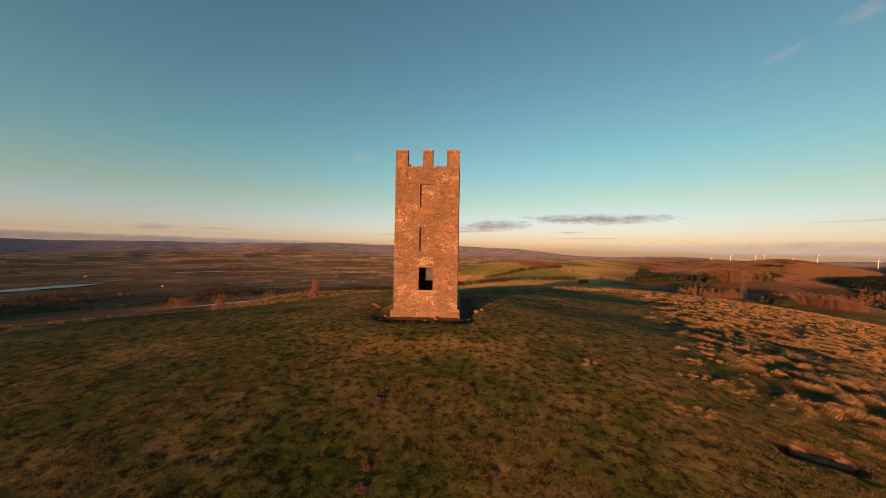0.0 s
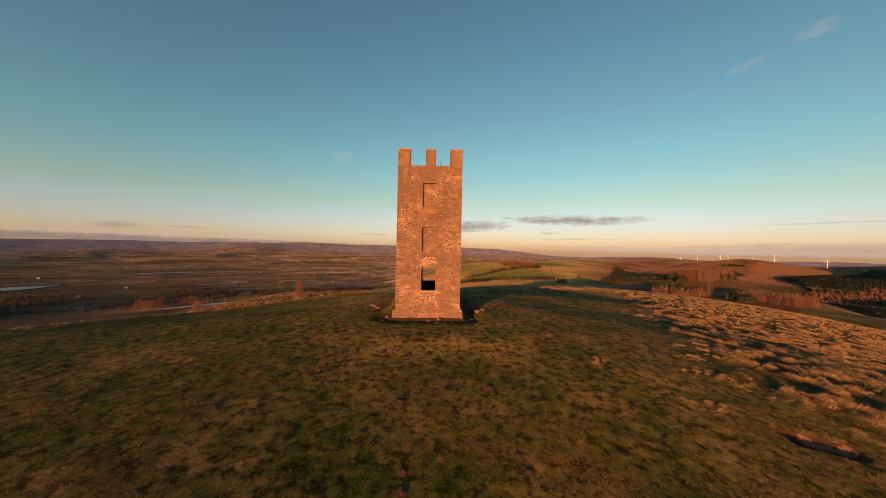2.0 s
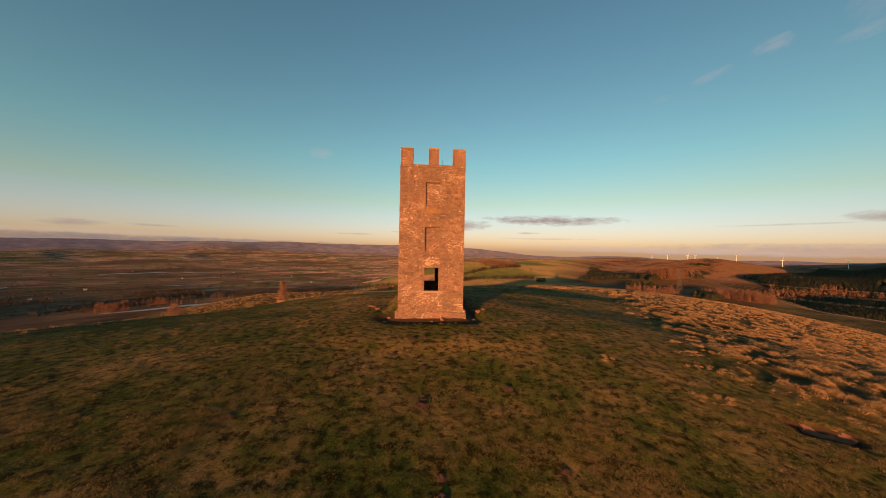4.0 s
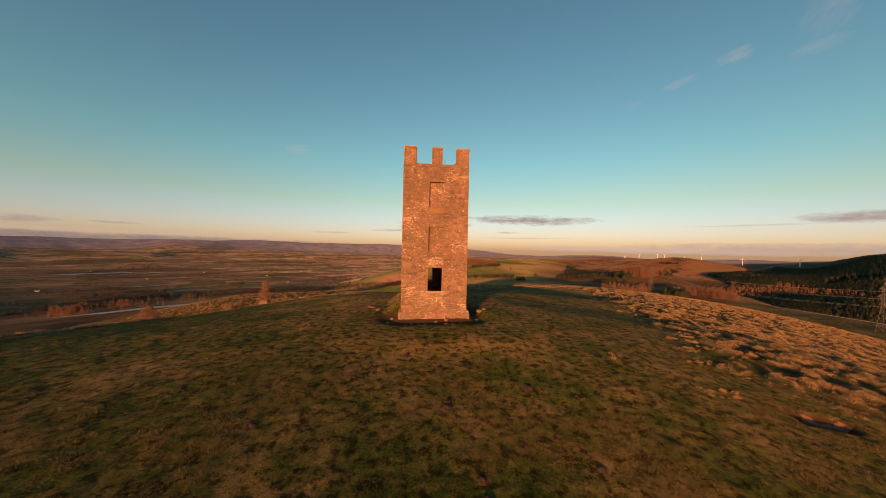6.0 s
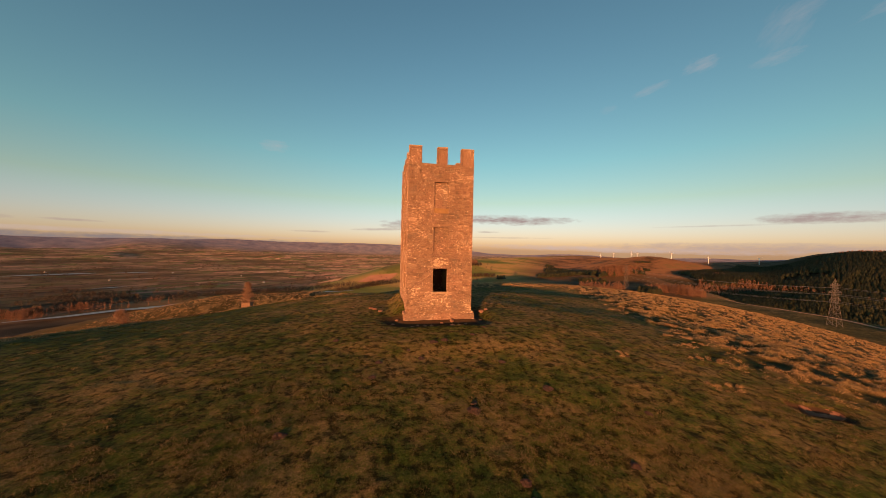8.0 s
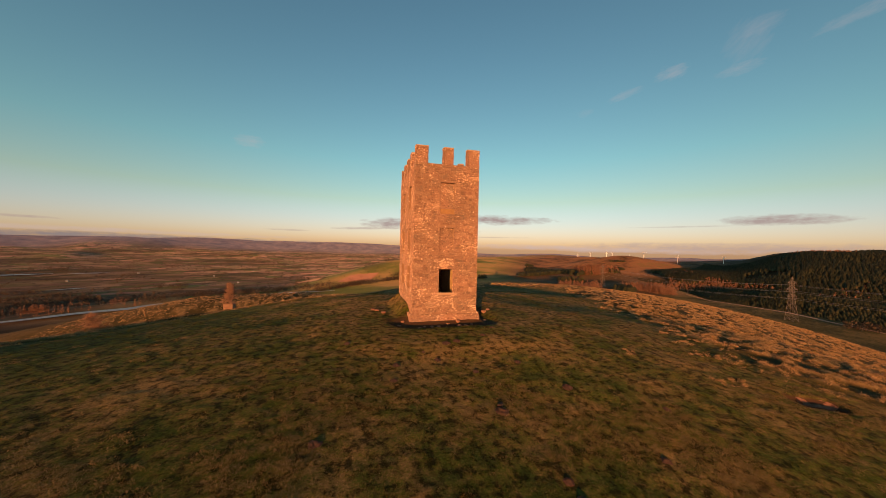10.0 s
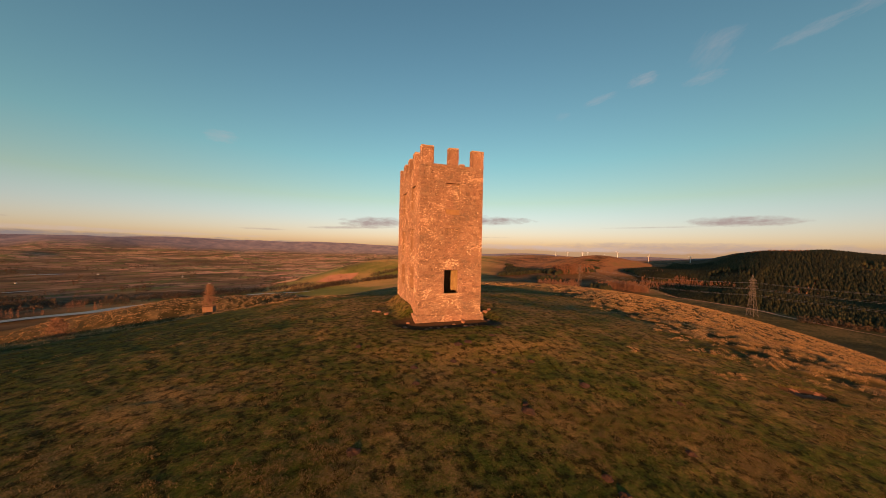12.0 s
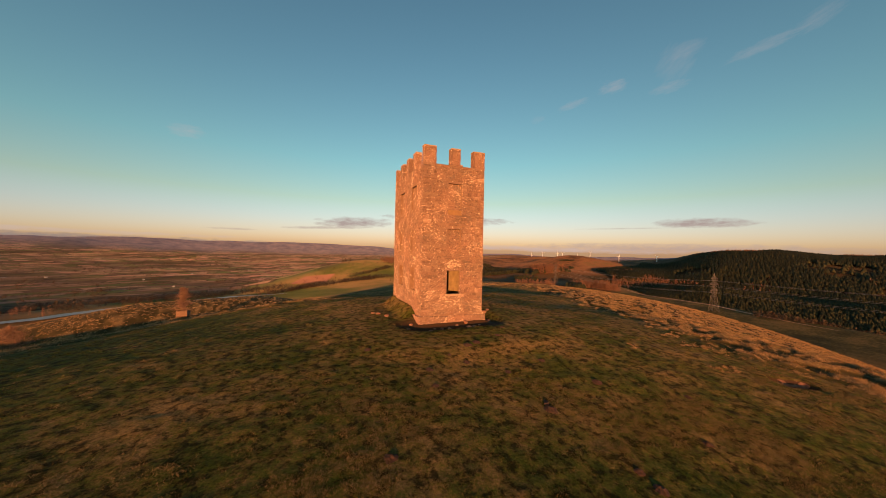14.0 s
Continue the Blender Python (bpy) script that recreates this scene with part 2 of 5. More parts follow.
def ground_material():
    m, t, b = material("hill_and_valley", 0.95)
    p = spot(t)
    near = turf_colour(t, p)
    # darker soil colour in patches, for the shade in gaps between blades
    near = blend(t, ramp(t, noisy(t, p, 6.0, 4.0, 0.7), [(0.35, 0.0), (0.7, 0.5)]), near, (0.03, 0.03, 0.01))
    # pale crowns; the hollows between tussocks are darkened to carry their shade
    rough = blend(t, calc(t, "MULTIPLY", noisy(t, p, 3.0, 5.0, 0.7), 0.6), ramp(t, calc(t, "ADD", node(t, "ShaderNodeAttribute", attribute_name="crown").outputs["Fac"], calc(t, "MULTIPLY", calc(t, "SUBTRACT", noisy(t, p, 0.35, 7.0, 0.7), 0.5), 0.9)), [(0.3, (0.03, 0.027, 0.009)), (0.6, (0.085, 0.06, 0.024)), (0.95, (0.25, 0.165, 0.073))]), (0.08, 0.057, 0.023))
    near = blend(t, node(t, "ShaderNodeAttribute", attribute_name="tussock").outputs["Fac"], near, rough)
    near = blend(t, node(t, "ShaderNodeAttribute", attribute_name="bare").outputs["Fac"], near, (0.05, 0.028, 0.018))
    # patchwork of fields on the plain
    plain = node(t, "ShaderNodeAttribute", attribute_name="plain").outputs["Vector"]
    warp = node(t, "ShaderNodeVectorMath", operation="MULTIPLY_ADD")
    nz = node(t, "ShaderNodeTexNoise")
    put(t, nz.inputs["Vector"], plain)
    nz.inputs["Scale"].default_value = 0.0022
    t.links.new(nz.outputs["Color"], warp.inputs[0])
    warp.inputs[1].default_value = (210, 210, 0)
    t.links.new(plain, warp.inputs[2])
    cells = []
    for feature, out in (("F1", "Color"), ("DISTANCE_TO_EDGE", "Distance")):
        v = node(t, "ShaderNodeTexVoronoi", feature=feature)
        t.links.new(warp.outputs[0], v.inputs["Vector"])
        v.inputs["Scale"].default_value = 0.0052
        cells.append(v.outputs[out])
    pick = node(t, "ShaderNodeSeparateColor")
    t.links.new(cells[0], pick.inputs[0])
    fields = ramp(t, pick.outputs[0], FIELDS)
    fields = blend(t, ramp(t, noisy(t, plain, 0.012, 4.0, 0.65), [(0.35, 0.0), (0.7, 0.5)]), fields, (0.10, 0.07, 0.04))
    hedge = calc(t, "ADD", cells[1], calc(t, "MULTIPLY", noisy(t, plain, 0.02, 2.0), 0.07))
    fields = blend(t, ramp(t, hedge, [(0.05, 0.85), (0.085, 0.0)]), fields, (0.03, 0.028, 0.018))
    wide = noisy(t, plain, 0.0007, 3.0, 0.5)
    fields = blend(t, ramp(t, wide, [(0.40, 0.75), (0.55, 0.0)]), fields, (0.045, 0.036, 0.02))
    dark_land = ramp(t, noisy(t, plain, 0.006, 4.0, 0.6), [(0.36, (0.022, 0.016, 0.009)), (0.5, (0.062, 0.04, 0.023)), (0.64, (0.12, 0.082, 0.045))])
    fields = blend(t, node(t, "ShaderNodeAttribute", attribute_name="ploughed").outputs["Fac"], fields, dark_land)
    fields = blend(t, node(t, "ShaderNodeAttribute", attribute_name="pasture").outputs["Fac"], fields, ramp(t, noisy(t, p, 0.004, 5.0, 0.55), PASTURE))
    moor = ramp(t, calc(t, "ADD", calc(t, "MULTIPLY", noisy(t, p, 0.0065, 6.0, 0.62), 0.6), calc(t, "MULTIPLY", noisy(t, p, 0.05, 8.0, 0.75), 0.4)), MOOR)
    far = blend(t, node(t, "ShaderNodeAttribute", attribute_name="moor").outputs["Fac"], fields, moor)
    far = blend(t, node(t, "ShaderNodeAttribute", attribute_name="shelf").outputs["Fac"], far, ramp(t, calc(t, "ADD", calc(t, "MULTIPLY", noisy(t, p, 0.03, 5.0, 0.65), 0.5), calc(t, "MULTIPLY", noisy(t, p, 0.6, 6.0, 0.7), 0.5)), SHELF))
    # dark forest floor and heath, plus the deep valley's shade painted as ground colour
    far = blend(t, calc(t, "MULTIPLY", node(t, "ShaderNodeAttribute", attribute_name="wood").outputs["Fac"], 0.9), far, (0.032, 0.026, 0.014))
    c = blend(t, node(t, "ShaderNodeAttribute", attribute_name="far").outputs["Fac"], near, far)
    # bluish haze on the farthest hills, painted as ground colour
    c = blend(t, node(t, "ShaderNodeAttribute", attribute_name="rim").outputs["Fac"], c, ramp(t, noisy(t, p, 0.009, 5.0, 0.65), RIM_HAZE))
    b.inputs["Specular IOR Level"].default_value = 0.06
    b.inputs["Diffuse Roughness"].default_value = 0.6
    put(t, b.inputs["Base Color"], c)
    relief(t, b, noisy(t, p, 9.0, 6.0, 0.75), 0.9, calc(t, "ADD", 0.025, calc(t, "MULTIPLY", node(t, "ShaderNodeAttribute", attribute_name="far").outputs["Fac"], 0.055)))
    return m


def blade_material(name, pale):
    m, t, b = material(name, 0.9)
    p = spot(t)
    r = node(t, "ShaderNodeNewGeometry").outputs["Random Per Island"]
    if pale:
        c = ramp(t, r, [(0.0, (0.19, 0.118, 0.055)), (0.5, (0.36, 0.23, 0.108)), (1.0, (0.52, 0.345, 0.175))])
        c = blend(t, ramp(t, noisy(t, p, 0.35, 3.0), [(0.45, 0.0), (0.75, 0.5)]), c, (0.12, 0.11, 0.03))
    else:
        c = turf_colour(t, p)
        c = blend(t, ramp(t, r, [(0.5, 0.0), (1.0, 0.25)]), c, (0.20, 0.13, 0.045))
        c = blend(t, 0.2, c, ramp(t, r, [(0.0, 0.3), (1.0, 0.7)]), "OVERLAY")
    b.inputs["Specular IOR Level"].default_value = 0.08
    put(t, b.inputs["Base Color"], c)
    return m


def leaf_material(name, dark, light, scale=0.02):
    m, t, b = material(name, 0.85)
    r = node(t, "ShaderNodeNewGeometry").outputs["Random Per Island"]
    f = calc(t, "ADD", calc(t, "MULTIPLY", r, 0.6), calc(t, "MULTIPLY", noisy(t, spot(t), scale, 3.0), 0.4))
    put(t, b.inputs["Base Color"], blend(t, f, dark, light))
    return m


M_STONE, M_RUBBLE = stone_material("sandstone_block", True), stone_material("sandstone_rubble", False)
M_MORTAR = mortar_material()
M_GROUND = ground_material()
M_BLADE, M_PALE = blade_material("turf_blades", False), blade_material("pale_tussock_blades", True)
M_STRAW = leaf_material("dry_straw_blades", (0.07, 0.06, 0.02), (0.21, 0.15, 0.06), 0.8)
M_CONIFER = leaf_material("conifer_needles", (0.014, 0.017, 0.006), (0.062, 0.058, 0.02))
M_LARCH = leaf_material("bare_larch_twigs", (0.115, 0.06, 0.036), (0.26, 0.13, 0.072))
M_BROADLEAF = leaf_material("bare_hedgerow_trees", (0.03, 0.022, 0.014), (0.09, 0.06, 0.035))
M_TWIG = leaf_material("russet_larch_twigs", (0.16, 0.088, 0.052), (0.34, 0.19, 0.115), 2.0)
M_BARK = simple("rough_bark", (0.10, 0.065, 0.045), (0.22, 0.14, 0.09), 9.0)
M_TIMBER = simple("weathered_fence_timber", (0.15, 0.088, 0.055), (0.27, 0.16, 0.10), 7.0)
M_EARTH = simple("dug_peaty_earth", (0.03, 0.018, 0.011), (0.10, 0.052, 0.033), 9.0, 0.95, 0.0, 0.9, 0.05)
M_BANK = simple("raw_red_subsoil", (0.12, 0.058, 0.038), (0.22, 0.11, 0.072), 4.0, 0.95, 0.0, 0.8, 0.05)
M_STEEL = simple("galvanised_steel", (0.09, 0.08, 0.072), (0.16, 0.14, 0.125), 1.5, 0.6, 0.2, 0.1)
M_WIRE = simple("aluminium_conductor", (0.20, 0.19, 0.18), (0.30, 0.28, 0.26), 1.0, 0.5, 0.4, 0.05)
M_GLASSY = simple("brown_porcelain", (0.10, 0.05, 0.035), (0.16, 0.09, 0.06), 4.0, 0.3)
M_WHITE = simple("white_turbine_paint", (0.74, 0.74, 0.72), (0.82, 0.82, 0.80), 0.2, 0.45, 0.0, 0.05)
M_HARL = simple("white_harled_wall", (0.33, 0.32, 0.30), (0.46, 0.44, 0.41), 2.0)
M_SLATE = simple("grey_slate", (0.09, 0.09, 0.10), (0.17, 0.165, 0.165), 3.0, 0.6)
M_WATER = simple("still_floodwater", (0.20, 0.195, 0.19), (0.28, 0.27, 0.26), 0.02, 0.4, 0.0, 0.02)
M_TRACK = simple("pale_earth_track", (0.20, 0.13, 0.085), (0.32, 0.21, 0.14), 0.3, 0.95)
M_PLOUGH = simple("bare_red_plough", (0.19, 0.095, 0.06), (0.27, 0.135, 0.085), 0.03, 0.95)
M_LICHEN = simple("orange_lichen_on_stone", (0.20, 0.115, 0.055), (0.31, 0.18, 0.078), 5.0)
M_LIME = simple("limewashed_stone", (0.30, 0.20, 0.13), (0.66, 0.52, 0.38), 6.0, 0.9, 0.0, 0.7, 0.03)
M_PALESTONE = simple("pale_dressed_sandstone", (0.28, 0.19, 0.125), (0.44, 0.32, 0.21), 5.0, 0.9, 0.0, 0.6, 0.02)
M_INNER = simple("sooty_inner_plaster", (0.16, 0.115, 0.06), (0.33, 0.25, 0.13), 1.2, 0.95)
M_ROCK = simple("fallen_sandstone", (0.15, 0.075, 0.046), (0.30, 0.16, 0.10), 5.0, 0.9, 0.0, 0.8, 0.04)


# ---- helpers for building ----
def part(name, bm, mat, parent, label=""):
    me = bpy.data.meshes.new(name)
    bm.to_mesh(me)
    bm.free()
    me.materials.append(mat)
    ob = new(name, me)
    if parent is not None:
        ob.parent = parent
    return tagged(ob, label)


def root(name, x, y, z, label, category, group=""):
    ob = new(name)
    ob.empty_display_size = 0.2
    ob.matrix_basis = pose(x, y, z)
    return tagged(ob, label, category, group)


def box(bm, x0, x1, y0, y1, z0, z1, bevel=0.0):
    v = [bm.verts.new(c) for c in ((x0, y0, z0), (x1, y0, z0), (x1, y1, z0), (x0, y1, z0), (x0, y0, z1), (x1, y0, z1), (x1, y1, z1), (x0, y1, z1))]
    f = [bm.faces.new([v[i] for i in q]) for q in ((3, 2, 1, 0), (4, 5, 6, 7), (0, 1, 5, 4), (1, 2, 6, 5), (2, 3, 7, 6), (3, 0, 4, 7))]
    if bevel:
        bmesh.ops.bevel(bm, geom=list({e for q in f for e in q.edges}), offset=bevel, segments=1, affect="EDGES")
    return v


def rod(bm, a, b, r0, r1=None, sides=4):
    a, b = Vector(a), Vector(b)
    m = (b - a).to_track_quat("Z", "Y").to_matrix()
    rings = []
    for c, r in ((a, r0), (b, r0 if r1 is None else r1)):
        rings.append([bm.verts.new(c + m @ Vector((r * math.cos(q), r * math.sin(q), 0))) for q in (2 * math.pi * (k + 0.5) / sides for k in range(sides))])
    for k in range(sides):
        bm.faces.new((rings[0][k], rings[0][(k + 1) % sides], rings[1][(k + 1) % sides], rings[1][k]))
    bm.faces.new(rings[0][::-1])
    bm.faces.new(rings[1])


def sheet_from(name, verts, faces, mat, parent=None):
    """A mesh object from numpy arrays of corners and of triangles or quads."""
    me = bpy.data.meshes.new(name)
    n, k = faces.shape
    me.vertices.add(len(verts))
    me.vertices.foreach_set("co", np.ascontiguousarray(verts, np.float32).ravel())
    me.loops.add(n * k)
    me.loops.foreach_set("vertex_index", np.ascontiguousarray(faces, np.int32).ravel())
    me.polygons.add(n)
    me.polygons.foreach_set("loop_start", np.arange(0, n * k, k, dtype=np.int32))
    me.update(calc_edges=True)
    me.validate()
    me.materials.append(mat)
    ob = new(name, me)
    if parent is not None:
        ob.parent = parent
    return ob


rng = np.random.default_rng(7)
LATTICE = rng.random((256, 256))


def wave(x, y, size, seed=0):
    """Smooth noise of about -1 to 1 with lumps of that size in metres."""
    u, v = np.asarray(x) / size + 17.3 * seed, np.asarray(y) / size + 31.7 * seed
    i, j = np.floor(u).astype(int), np.floor(v).astype(int)
    f, g = u - i, v - j
    f, g = f * f * (3 - 2 * f), g * g * (3 - 2 * g)
    a, b = LATTICE[i % 256, j % 256], LATTICE[(i + 1) % 256, j % 256]
    c, d = LATTICE[i % 256, (j + 1) % 256], LATTICE[(i + 1) % 256, (j + 1) % 256]
    return 2 * ((a * (1 - f) + b * f) * (1 - g) + (c * (1 - f) + d * f) * g) - 1


def step(a, b, x):
    t = np.clip((np.asarray(x, float) - a) / (b - a), 0, 1)
    return t * t * (3 - 2 * t)


# ---- the lie of the land ----
X0, X1, Y0, Y1 = -7.66, -2.80, 23.13, 31.70       # the tower's outer faces
TOP = (-5.09, 29.0, 0.21)


def dome(x, y):
    """The rounded hilltop: steeper to the south-west and north, long shoulders along the ridge."""
    dx, dy = x - TOP[0], y - TOP[1]
    r, a = np.hypot(dx, dy), np.arctan2(dx, dy)
    slope = np.exp(-2.04 - 0.108 * np.cos(a) + 0.389 * np.sin(a) - 0.019 * np.cos(2 * a) - 1.151 * np.sin(2 * a))
    turn = np.exp(2.46 - 0.185 * np.cos(a) + 0.651 * np.sin(a) - 0.044 * np.cos(2 * a) - 1.567 * np.sin(2 * a))
    return TOP[2] - slope * (np.sqrt(r * r + turn * turn) - turn) - 0.0003 * r * r


def hill(x, y, heading, far, lift, wide):
    cx, cy = far * math.sin(radians(heading)), far * math.cos(radians(heading))
    return lift * np.exp(-((x - cx) ** 2 + (y - cy) ** 2) / (2 * wide * wide))


def country(x, y):
    """The wide valley, the spur of hills beside it and the wooded ridge."""
    d, a = np.hypot(x + 5, y), np.degrees(np.arctan2(x + 5, y))
    plain = np.interp(d, VALLEY_AT, VALLEY_Z)
    s = 0.707 * (x + 61) - 0.707 * (y - 998)
    l = 0.707 * (x + 61) + 0.707 * (y - 998)
    # a level shelf, its edge running back to the larch knoll, and a deep shaded valley behind that edge
    edge = np.interp(a, SHELF_AT, SHELF_EDGE)
    moorland = np.interp(d, (0, 430, 640, 900, 1500, 2500, 3300, 4900), (-51, -51, -58, -62, -74, -70, -70, -80))
    moorland = moorland + (-104 - moorland) * step(0, 110, d - edge) * step(1250, 930, d) * step(38, 42, a)
    upland = -80 + (moorland + 80) * step(14, 34, a)
    crest = -104 + 59 * step(-250, 300, l) + 4 * step(300, 1500, l)
    z = np.where(s > 40, crest + (upland - crest) * step(60, 460, s), plain + (crest - plain) * step(-560, 40, s))
    z = z + hill(x, y, 18, 1120, 6, 250) + hill(x, y, 40.3, 860, 24, 75) + hill(x, y, 44.0, 1650, 64, 165) + hill(x, y, 38.8, 2400, 46, 200) + hill(x, y, 22, 3200, 30, 300)
    wood = step(46, 62, a) * step(150, 110, a)
    z = z + wood * ((24 + 8 * step(56, 63, a)) * step(edge + 190, edge + 420, d) + 52 * step(980, 1500, d) * step(55, 64, a) + step(560, 800, d) * (14 * wave(x, y, 230, 81) + 11 * wave(x, y, 105, 85)))
    # unseen ridge added behind the walk to keep low sun off the near valley
    z = z + 72 * np.exp(-((y + 150) / 260) ** 2) * step(-650, -1250, x) * (1 + 0.18 * wave(x, y, 500, 82))
    z = z + (wave(x, y, 260, 2) * 7 + wave(x, y, 90, 3) * 2.2) * step(250, 700, d) * np.where(s > -100, 1.0, 0.25)
    away = np.interp(a, (-180, -70, -10, 2, 14, 26, 50, 58, 70, 180), (0.2, 0.42, 0.42, 0.25, -0.1, -0.6, -0.7, -0.5, -0.3, 0.2))
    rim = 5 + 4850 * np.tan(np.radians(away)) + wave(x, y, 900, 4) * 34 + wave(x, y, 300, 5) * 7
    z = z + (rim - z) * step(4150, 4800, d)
    z = z + step(3000, 3700, d) * step(4750, 4300, d) * step(30, -5, a) * (55 * np.clip(wave(x, y, 620, 22), 0, 1) + 22 * np.clip(wave(x, y, 260, 23), 0, 1))
    return z + hill(x, y, -33, 4300, 75, 260) + hill(x, y, -25, 4350, 50, 300)


SHELF_AT = (36, 41, 43, 48, 51.5, 54, 62, 69, 80)
SHELF_EDGE = (2000, 1000, 890, 730, 590, 505, 460, 400, 375)
VALLEY_AT = (0, 700, 1260, 2000, 3000, 4000, 4900)
VALLEY_Z = (-130, -165, -188, -192, -152, -86, -40)


def tussocky(x, y):
    """Where the ungrazed, pale tussocks stand: the right shoulder and the slope beyond the left brow."""
    edge = np.interp(y, (4, 9, 12.6, 16, 20, 25, 30, 36, 40, 60), (15.5, 12.8, 10.2, 10.2, 11.8, 14.8, 17.0, 20.6, 22, 30))
    right = step(-1.5, 2.5, x - edge + 1.8 * wave(x, y, 4.0, 6) + 1.2 * wave(x, y, 1.3, 65))
    left = step(0, 6, np.maximum(y - 39.5, -31.5 - x) + 3 * wave(x, y, 6, 7)) * step(-10, -16, x) * step(14, 24, y)
    back = step(0, 6, np.maximum(np.minimum(y - 60, x - 4), y - 74) + 3 * wave(x, y, 8, 8))
    return np.maximum(np.maximum(right, left), 0.8 * back)


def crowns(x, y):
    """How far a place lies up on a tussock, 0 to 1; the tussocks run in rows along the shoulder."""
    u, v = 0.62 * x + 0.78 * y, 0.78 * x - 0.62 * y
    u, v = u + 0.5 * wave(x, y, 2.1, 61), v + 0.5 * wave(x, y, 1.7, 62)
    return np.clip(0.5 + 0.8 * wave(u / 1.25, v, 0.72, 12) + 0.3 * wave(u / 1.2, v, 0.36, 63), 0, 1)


PIT = (9.4, 10.75)


def land(x, y):
    x, y = np.asarray(x, float), np.asarray(y, float)
    a, b = dome(x, y), country(x, y)
    z = 0.5 * (a + b + np.sqrt((a - b) ** 2 + 36.0)) - 0.1
    r = np.hypot(x + 6, y - 20)
    z = z + 1.5 * np.exp(-((x + 37) / 9) ** 2 - ((y - 73) / 8) ** 2) - 0.5 * np.exp(-((x + 30) / 9) ** 2 - ((y - 53) / 8) ** 2) + 1.6 * np.exp(-((x + 66) / 16) ** 2 - ((y - 62) / 14) ** 2)
    # a level shelf below the left brow
    shelf = -10.7 + 0.04 * (x + 55) - 0.16 * np.maximum(-59 - x, 0) - 4 * ((y - 106) / 21) ** 2
    z = z + step(-10, -32, x) * step(-170, -100, x) * step(40, 75, y) * (0.5 * (shelf - z + np.sqrt((shelf - z) ** 2 + 1.0)) - 0.05)
    # behind the tower the turf ends in a rounded edge, with a shaded hollow between it and the outer brow
    d, a = np.hypot(x + 5, y), np.degrees(np.arctan2(x + 5, y))
    z = z - 0.85 * np.exp(-((d - np.interp(a, (0, 14, 33), (50, 57, 60))) / 9.0) ** 2) * step(-8, 3, a) * step(42, 31, a)
    near = step(240, 90, r)
    tus = tussocky(x, y)
    z = z + near * (0.014 * wave(x, y, 5.5, 9) + 0.010 * wave(x, y, 1.6, 10) + 0.018 * wave(x, y, 0.55, 11) + 0.014 * wave(x, y, 0.33, 66))
    z = z + 0.03 * wave(x / 2.6, y, 0.8, 99) * step(-4, 0, x) * step(14, 10, x) * step(22, 27, y) * step(50, 44, y)
    z = z + near * tus * (0.28 * crowns(x, y) - 0.05)
    # a trodden hollow round the tower's foot, and a bank of spoil along its long side
    out = np.hypot(np.maximum(np.maximum(X0 - x, x - X1), 0), np.maximum(np.maximum(Y0 - y, y - Y1), 0))
    foot = step(7, 4.5, out)
    z = z * (1 - foot) + foot * (0.55 * z + 0.02)
    z = z - 0.32 * np.exp(-((out - 1.0) / 0.6) ** 2) * (1 + 0.4 * wave(x, y, 2.0, 14)) * np.where(y > Y1 - 1, 0.5, 1.0) * (1 - 0.75 * step(X0, X0 - 1.2, x) * step(Y0 - 0.5, Y0 + 1.0, y))
    z = z + 0.72 * np.exp(-((X0 - 0.1 - np.minimum(x, X0 - 0.1)) / 0.75) ** 2) * step(X0 + 0.6, X0 + 0.2, x) * (1 + 0.2 * wave(x, y, 1.0, 94)) * step(Y0 + 0.3, Y0 + 2.8, y) * step(Y1 + 1, Y1 - 1, y)
    # a scraped hollow in the turf
    u, v = (x - PIT[0]) * 0.93 - (y - PIT[1]) * 0.36, (x - PIT[0]) * 0.36 + (y - PIT[1]) * 0.93
    z = z - 0.34 * step(1.25, 0.85, np.abs(u)) * step(0.28, 0.10, v) * step(-1.0, -0.15, v)
    return z


def height(x, y):
    return float(land(np.array([x]), np.array([y]))[0])


def larch_patch(x, y):
    return step(0.34, 0.5, wave(x, y, 210, 30) + 0.3 * wave(x, y, 60, 31)) * step(930, 1050, np.hypot(x, y))


def plantation(x, y):
    """Where the conifers stand: the far side of the shaded valley, up to the wooded ridge."""
    d, a = np.hypot(x + 5, y), np.degrees(np.arctan2(x + 5, y))
    left = np.interp(d, (680, 1000, 1300, 1500, 1800), (54, 49.8, 48.3, 53, 56))
    return step(-0.6, 0.6, a - left + 0.8 * wave(x, y, 60, 32)) * step(-15, 15, d - np.interp(a, SHELF_AT, SHELF_EDGE) - 175 + 25 * wave(x, y, 70, 33))


